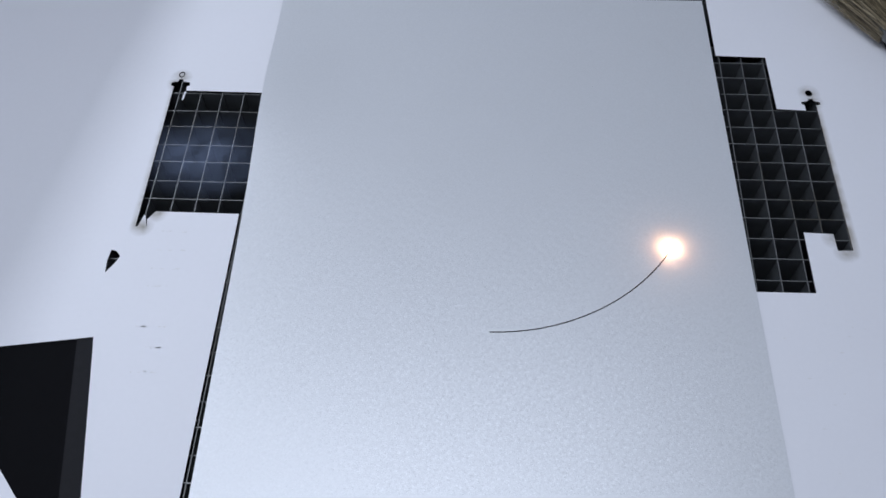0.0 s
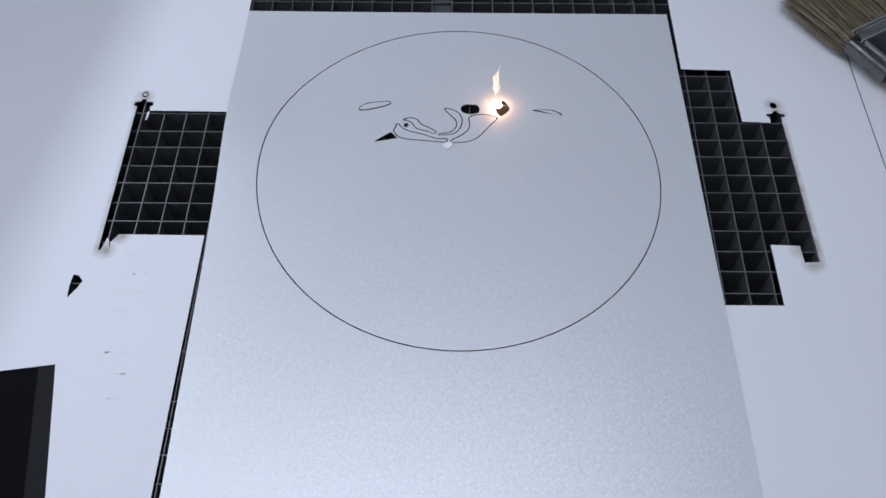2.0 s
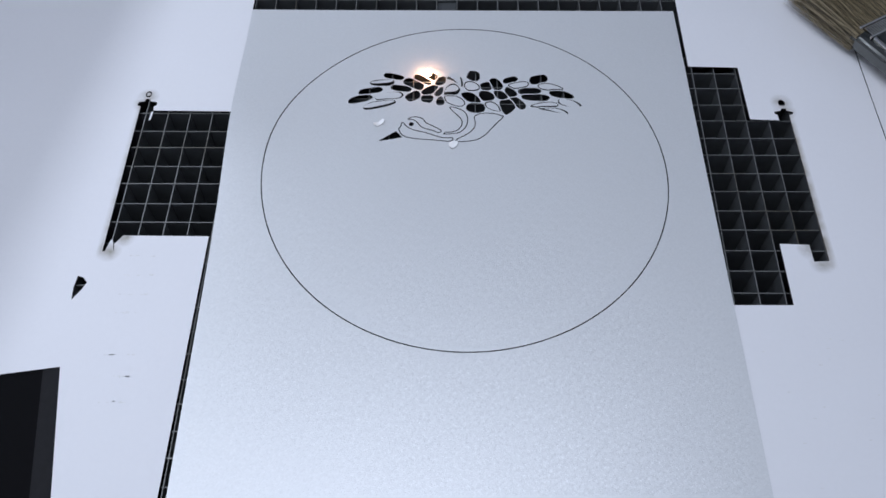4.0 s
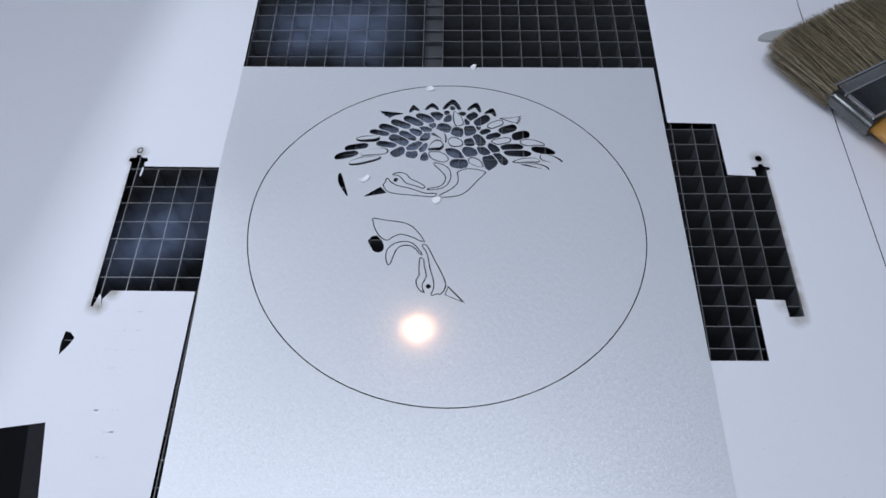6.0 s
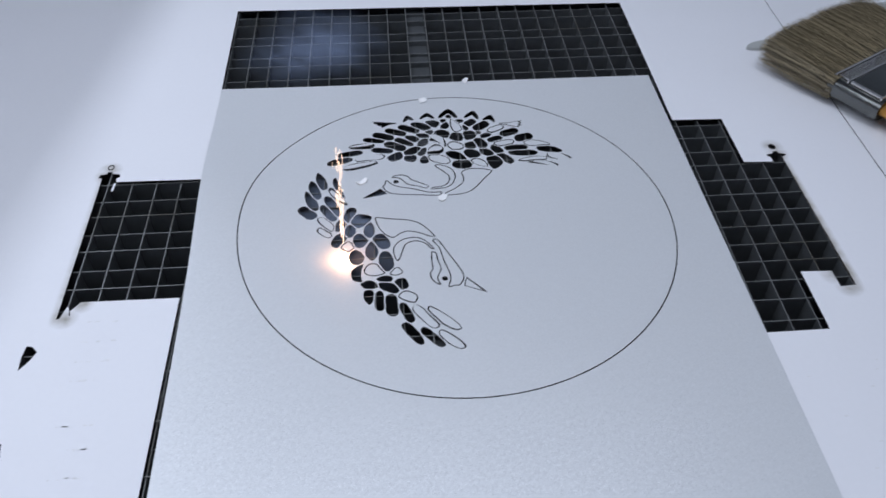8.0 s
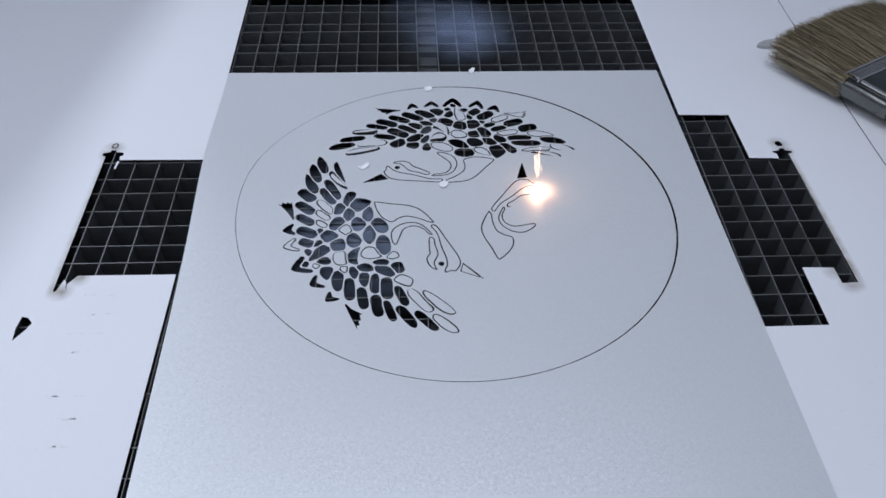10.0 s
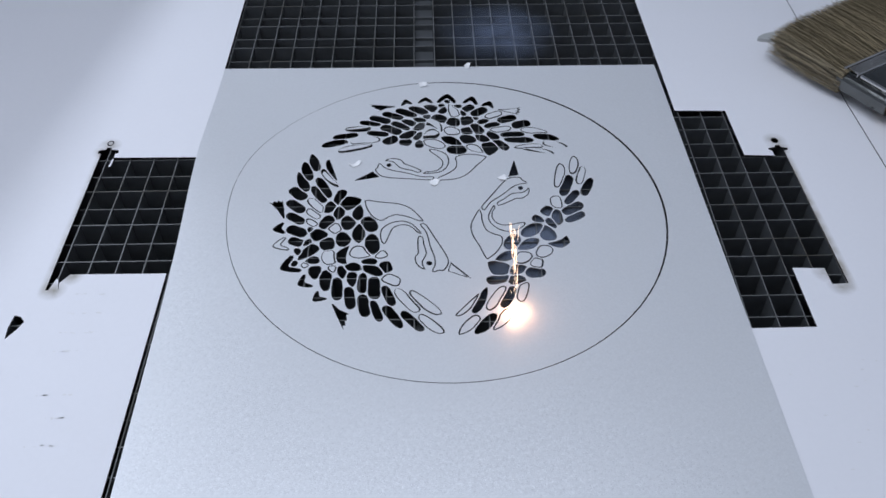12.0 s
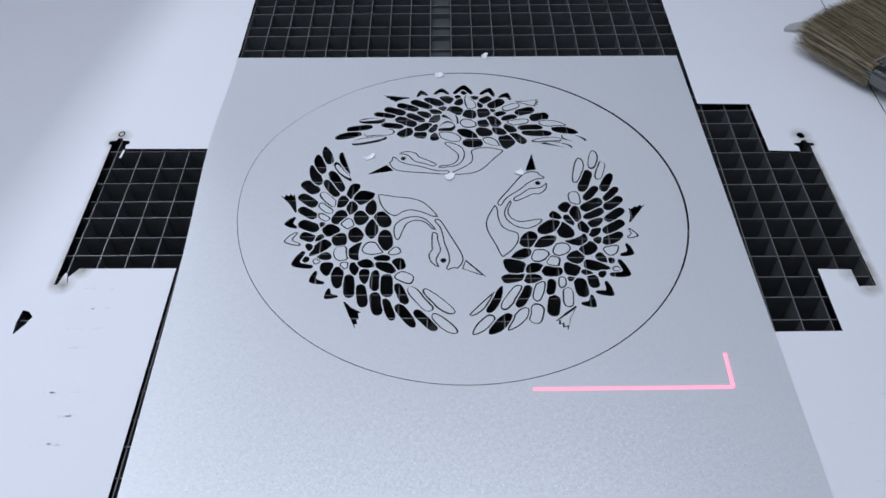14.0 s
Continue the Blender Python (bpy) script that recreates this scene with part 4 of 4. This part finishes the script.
build_cabinet()
build_cover()
build_grid()
build_black_plate()
build_scraper()
build_brush()
DISC = build_sheet()
CHIPS = [build_chip("card_scrap", s, k, SCRAP) for k, s in enumerate((2.3, 2.2, 2.6, 2.8, 3.2, 2.6))]
SPARKS = [build_spark("laser_spark", size) for size in (0.00165, 0.0008)]
JETS = [build_jet("spark_jet", 3, 0.004, 0.014), build_jet("spark_jet", 5, 0.005, 0.029), build_jet("spark_jet", 8, 0.005, 0.041), build_jet("spark_jet", 12, 0.0175, 0.0285, 0.0016)]
POINTERS = [build_pointer("pointer_line", 0.0645), build_pointer("pointer_line", 0.0135)]
WISPS = [build_smoke("smoke_wisp", s, k, SMOKE if k < 3 else SMOKE_THICK) for k, s in enumerate((0.031, 0.040, 0.036, 0.060))]

# where the laser burns: seconds, x, y in mm from the ring's middle
BURNS = [
    (0.0, 73.3, -47.0), (0.1, 84.0, -19.0), (0.2, 79.0, 36.0), (0.3, 57.0, 65.5), (0.4, 20.0, 85.0), (0.5, -20.0, 85.4), (0.6, -57.0, 66.5),
    (0.7, -80.0, 34.0), (0.8, -86.6, -8.0), (0.9, -74.5, -45.6), (1.0, -42.5, -76.0), (1.07, -4.0, -87.3), (1.2, 13.8, 28.4), (1.35, 8.0, 20.0), (1.5, -1.8, 23.0),
    (1.65, -14.0, 21.0), (1.8, 6.4, 35.4), (2.0, 18.0, 37.2), (2.1, -12.2, 42.2), (2.25, 30.0, 40.0), (2.4, -17.2, 42.5), (2.5, -29.8, 44.0), (2.7, 14.8, 45.6),
    (4.8, -34.9, 68.0), (5.0, 14.2, 72.0), (5.1, -1.1, 73.0),
    (5.25, 4.0, 70.0), (5.4, 2.6, -34.8), (5.5, -7.8, -12.2), (5.7, -11.1, -28.4), (6.0, -11.3, -52.5), (6.15, -38.0, 8.0), (6.3, -33.9, -23.0), (6.5, -35.1, -12.3), (6.6, -23.0, -44.1),
    (6.8, -42.9, -1.0), (7.0, -29.6, -33.9), (7.2, -51.6, -1.3), (7.4, -48.1, -13.9), (7.5, -59.8, 18.0), (7.6, -55.9, 11.7), (7.8, -55.5, 7.5), (8.0, -45.7, -19.5), (8.2, -41.2, -42.5),
    (10.3, 34.7, -0.1), (10.5, 10.2, -55.3), (10.8, 42.7, 6.8),
    (11.0, 11.3, -64.7), (11.2, 30.0, -30.0), (11.4, 35.4, -17.2), (11.5, 30.1, -31.7), (12.0, 22.3, -57.4), (12.25, 50.0, -2.0), (12.5, 57.2, -10.6), (12.6, 47.8, -28.1), (12.8, 40.0, -52.0), (13.0, 46.7, -45.2),
    (13.3, 59.8, -22.3), (13.4, 58.4, -38.0),
]
SECOND = [(6.5, -24.0, -31.0), (7.0, -11.6, -62.5), (10.3, 13.4, -35.4), (11.5, 48.6, -3.6)]
SHORT = [(1.5, -1.8, 23.0), (1.8, 6.4, 35.4), (2.0, 17.0, 37.2), (2.5, -29.8, 44.0), (2.7, 12.8, 45.6), (4.8, -34.9, 68.0),
         (5.0, 14.2, 72.0), (5.5, -7.8, -12.0), (5.7, -11.1, -28.4), (6.5, -35.1, -12.0), (6.8, -42.9, -1.0), (7.0, -29.6, -33.9), (7.2, -51.6, -1.3),
         (7.8, -55.5, 7.5), (8.2, -41.2, -42.0), (10.8, 42.7, 6.8), (12.6, 47.8, -28.0)]
MEDIUM = [(7.5, -59.8, 18.0), (11.2, 30.0, -30.0), (12.0, 22.3, -57.0), (13.0, 46.7, -45.0), (13.3, 59.8, -22.0), (13.4, 58.4, -38.0)]
TALL = [(8.0, -45.7, -19.5), (10.3, 34.7, 0.0)]
BURST = [(11.0, 12.6, -64.0)]
HEAD = (0.0, -0.10, 0.7945)  # the scanner window in the cabinet's ceiling, where the beam comes from


def spot(x, y):
    return pose((CENTRE[0] + x) * MM, (CENTRE[1] + y) * MM, THICK)


def keyed(thing, rows):
    """Keys the rows, one to a frame."""
    clean, last = [], -1
    for t, m in rows:
        if frame(t) > last:
            clean.append((t, m))
            last = frame(t)
    walk(thing, clean)


def visits(thing, rows, hold=0.045):
    """Keys a light that the beam sets down at each place for a moment; between visits it waits at the scanner window."""
    out = [(0.0, pose(*HEAD))]
    for t, x, y in rows:
        out += [(t - hold - 0.034, pose(*HEAD)), (t - hold, spot(x, y)), (t + hold, spot(x, y)), (t + hold + 0.034, pose(*HEAD))]
    keyed(thing, out + [(14.0, pose(*HEAD))])


def burning(thing, rows):
    """Keys the spark that leaps from cut to cut without going out, until the last one."""
    out = []
    for k, (t, x, y) in enumerate(rows):
        after = rows[k + 1][0] if k + 1 < len(rows) else t + 0.1
        out += [(t, spot(x, y)), (max(t + 0.034, after - 0.067), spot(x, y))]
    keyed(thing, out + [(rows[-1][0] + 0.1, pose(*HEAD)), (14.0, pose(*HEAD))])


def motions():
    rng = random.Random(11)
    # cut pieces drop through the grid into the tray
    for ob, rest, when in FALLS:
        low = pose(rest.x + rng.uniform(-0.002, 0.002), rest.y + rng.uniform(-0.002, 0.002), -0.1885 + rng.uniform(0, 0.001), 0, 0, rng.uniform(-60, 60))
        up = pose(*rest)
        if when <= 0.0:
            walk(ob, [(0.0, low), (14.0, low)])
        else:
            rows = [(0.0, up), (max(0.034, when), up), (max(0.034, when) + 0.1, low), (14.0, low)]
            walk(ob, rows)
    # pieces that stay hang a little askew once they are cut
    for ob, rest, when, key in LOOSE:
        tilt = LIFTED.get(key, rng.uniform(-3, 3))
        a = rng.uniform(0, 6.28)
        slip = 0.00034 if key in LIFTED else rng.uniform(0.0, 0.00022)
        up = pose(*rest)
        askew = pose(rest.x + slip * math.cos(a), rest.y + slip * math.sin(a), rest.z + 0.00002 * abs(tilt), tilt, 0.3 * tilt, 0)
        walk(ob, [(0.0, up), (max(0.034, when), up), (max(0.034, when) + 0.1, askew), (14.0, askew)])
    # the freed disc creeps a little and rides up on the card round it
    still, slid = pose(0, 0, 0), pose(-0.00022, -0.00014, 0.00008, 0.05, 0.20, 0)
    walk(DISC, [(0.0, still), (8.4, still), (9.9, slid), (14.0, slid)])
    rest_of = []
    for k in range(13):
        for t in (2.85 + 0.15 * k, 8.35 + 0.15 * k):
            ob, rest, when = min(FALLS, key=lambda f: abs(f[2] - t))
            rest_of.append((t, rest.x / MM - CENTRE[0], rest.y / MM - CENTRE[1]))
    rest_of.sort()
    burning(SPARKS[0], sorted(BURNS + rest_of))
    visits(SPARKS[1], SECOND)
    visits(JETS[0], sorted(SHORT + rest_of[::3]))
    visits(JETS[1], sorted(MEDIUM + rest_of[1::4]))
    visits(JETS[2], TALL)
    visits(JETS[3], BURST)
    for thing in SPARKS + JETS + POINTERS + WISPS + CHIPS + [DISC]:
        for ob in (thing, *thing.children_recursive):
            ob.cycles.use_motion_blur = False
    # scraps blown out of the cut onto the sheet
    spots = [(4.1, -9, -16.5), (5.15, 13, -1), (2.6, -38, -75), (11.9, 24, -85), (1.75, -5, -87), (4.6, -15, -30)]
    for k, (chip, (when, x, y)) in enumerate(zip(CHIPS, spots)):
        rest = pose(x * MM, y * MM, THICK + (0.0011 if k < 2 else 0.0002), 42 if k < 2 else 0, 0, 12 * k)
        start = pose(0.4 * x * MM, (-100 + 0.4 * (y + 100)) * MM, -0.10, 70, 20, 40 * k + 80)
        rows = [(0.0, start), (when - 0.12, start), (when, rest), (14.0, rest)]
        if k == 5:
            rows = [(0.0, start), (when - 0.12, start), (when, rest), (5.3, rest), (5.45, pose(-0.02, 0.05, -0.10, 60, 0, 80)), (14.0, pose(-0.02, 0.05, -0.10, 60, 0, 80))]
        walk(chip, rows)
    # red pointer outline at the end
    hidden = pose(*HEAD)
    corner = pose(0.0212, -0.1902, THICK + 0.0001, 0, 0, 0.4)
    riser = pose(0.0855, -0.1898, THICK + 0.0001, 0, 0, 88)
    for ob, m in zip(POINTERS, (corner, riser)):
        walk(ob, [(0.0, hidden), (13.9, hidden), (13.94, m), (14.0, m)])
    # smoke drawn into the grid
    gone = -0.13
    tracks = [
        [(0.0, -0.125, -0.105, -0.0007), (0.25, -0.128, -0.100, -0.0007), (0.4, -0.128, -0.09, gone), (0.9, -0.125, -0.09, gone), (1.05, -0.125, -0.10, -0.0007), (1.25, -0.125, -0.105, -0.0007), (1.4, -0.12, -0.10, gone),
         (5.8, -0.13, -0.10, gone), (5.95, -0.125, -0.105, -0.0007), (6.3, -0.125, -0.10, -0.0007), (6.45, -0.12, -0.10, gone), (10.6, -0.12, -0.10, gone), (10.8, -0.125, -0.105, -0.0007), (11.1, -0.125, -0.10, -0.0007), (11.3, -0.125, -0.10, gone), (14.0, -0.125, -0.10, gone)],
        [(0.0, 0.115, -0.075, gone), (0.15, 0.118, -0.070, gone), (0.28, 0.118, -0.065, -0.0007), (0.4, 0.118, -0.08, gone), (5.2, -0.08, 0.03, gone), (5.5, -0.075, 0.03, -0.0008), (6.5, -0.072, 0.036, -0.0008), (7.5, -0.026, 0.034, -0.0008), (8.2, -0.080, 0.034, -0.0008),
         (10.3, 0.02, 0.04, -0.0008), (10.5, 0.024, 0.04, -0.0008), (11.0, 0.014, 0.030, -0.0008), (11.3, 0.02, 0.030, gone), (11.7, 0.03, 0.034, gone), (11.85, 0.03, 0.034, -0.0008), (12.1, 0.03, 0.034, -0.0008), (12.3, 0.04, 0.036, gone), (14.0, 0.05, 0.04, gone)],
        [(0.0, -0.03, 0.03, gone), (5.6, -0.03, 0.03, gone), (6.0, -0.045, 0.034, -0.0009), (7.0, -0.028, 0.02, -0.0009), (7.5, -0.055, 0.03, -0.0009), (8.2, -0.055, 0.05, -0.0009), (10.3, 0.012, 0.05, -0.0009), (11.0, -0.006, 0.026, -0.0009), (11.3, 0.01, 0.03, gone), (14.0, 0.05, 0.05, gone)],
        # under the card, trailing the cut
        [(0.0, 0.0, -0.08, gone), (4.8, 0.0, -0.05, gone), (5.2, 0.0, -0.045, -0.0024), (6.0, -0.01, -0.05, -0.0024), (7.0, -0.03, -0.10, -0.0024), (8.0, -0.035, -0.09, -0.0024), (9.2, -0.04, -0.11, -0.0024), (10.5, -0.03, -0.11, -0.0024), (11.5, 0.015, -0.10, -0.0024), (12.5, 0.03, -0.13, -0.0024), (13.4, 0.04, -0.12, -0.0024), (13.7, 0.04, -0.12, gone), (14.0, 0.04, -0.12, gone)],
    ]
    for k, (ob, rows) in enumerate(zip(WISPS, tracks)):
        walk(ob, [(t, pose(x, y, z, 0, 0, 25 * k + 9 * t)) for t, x, y, z in rows])


motions()
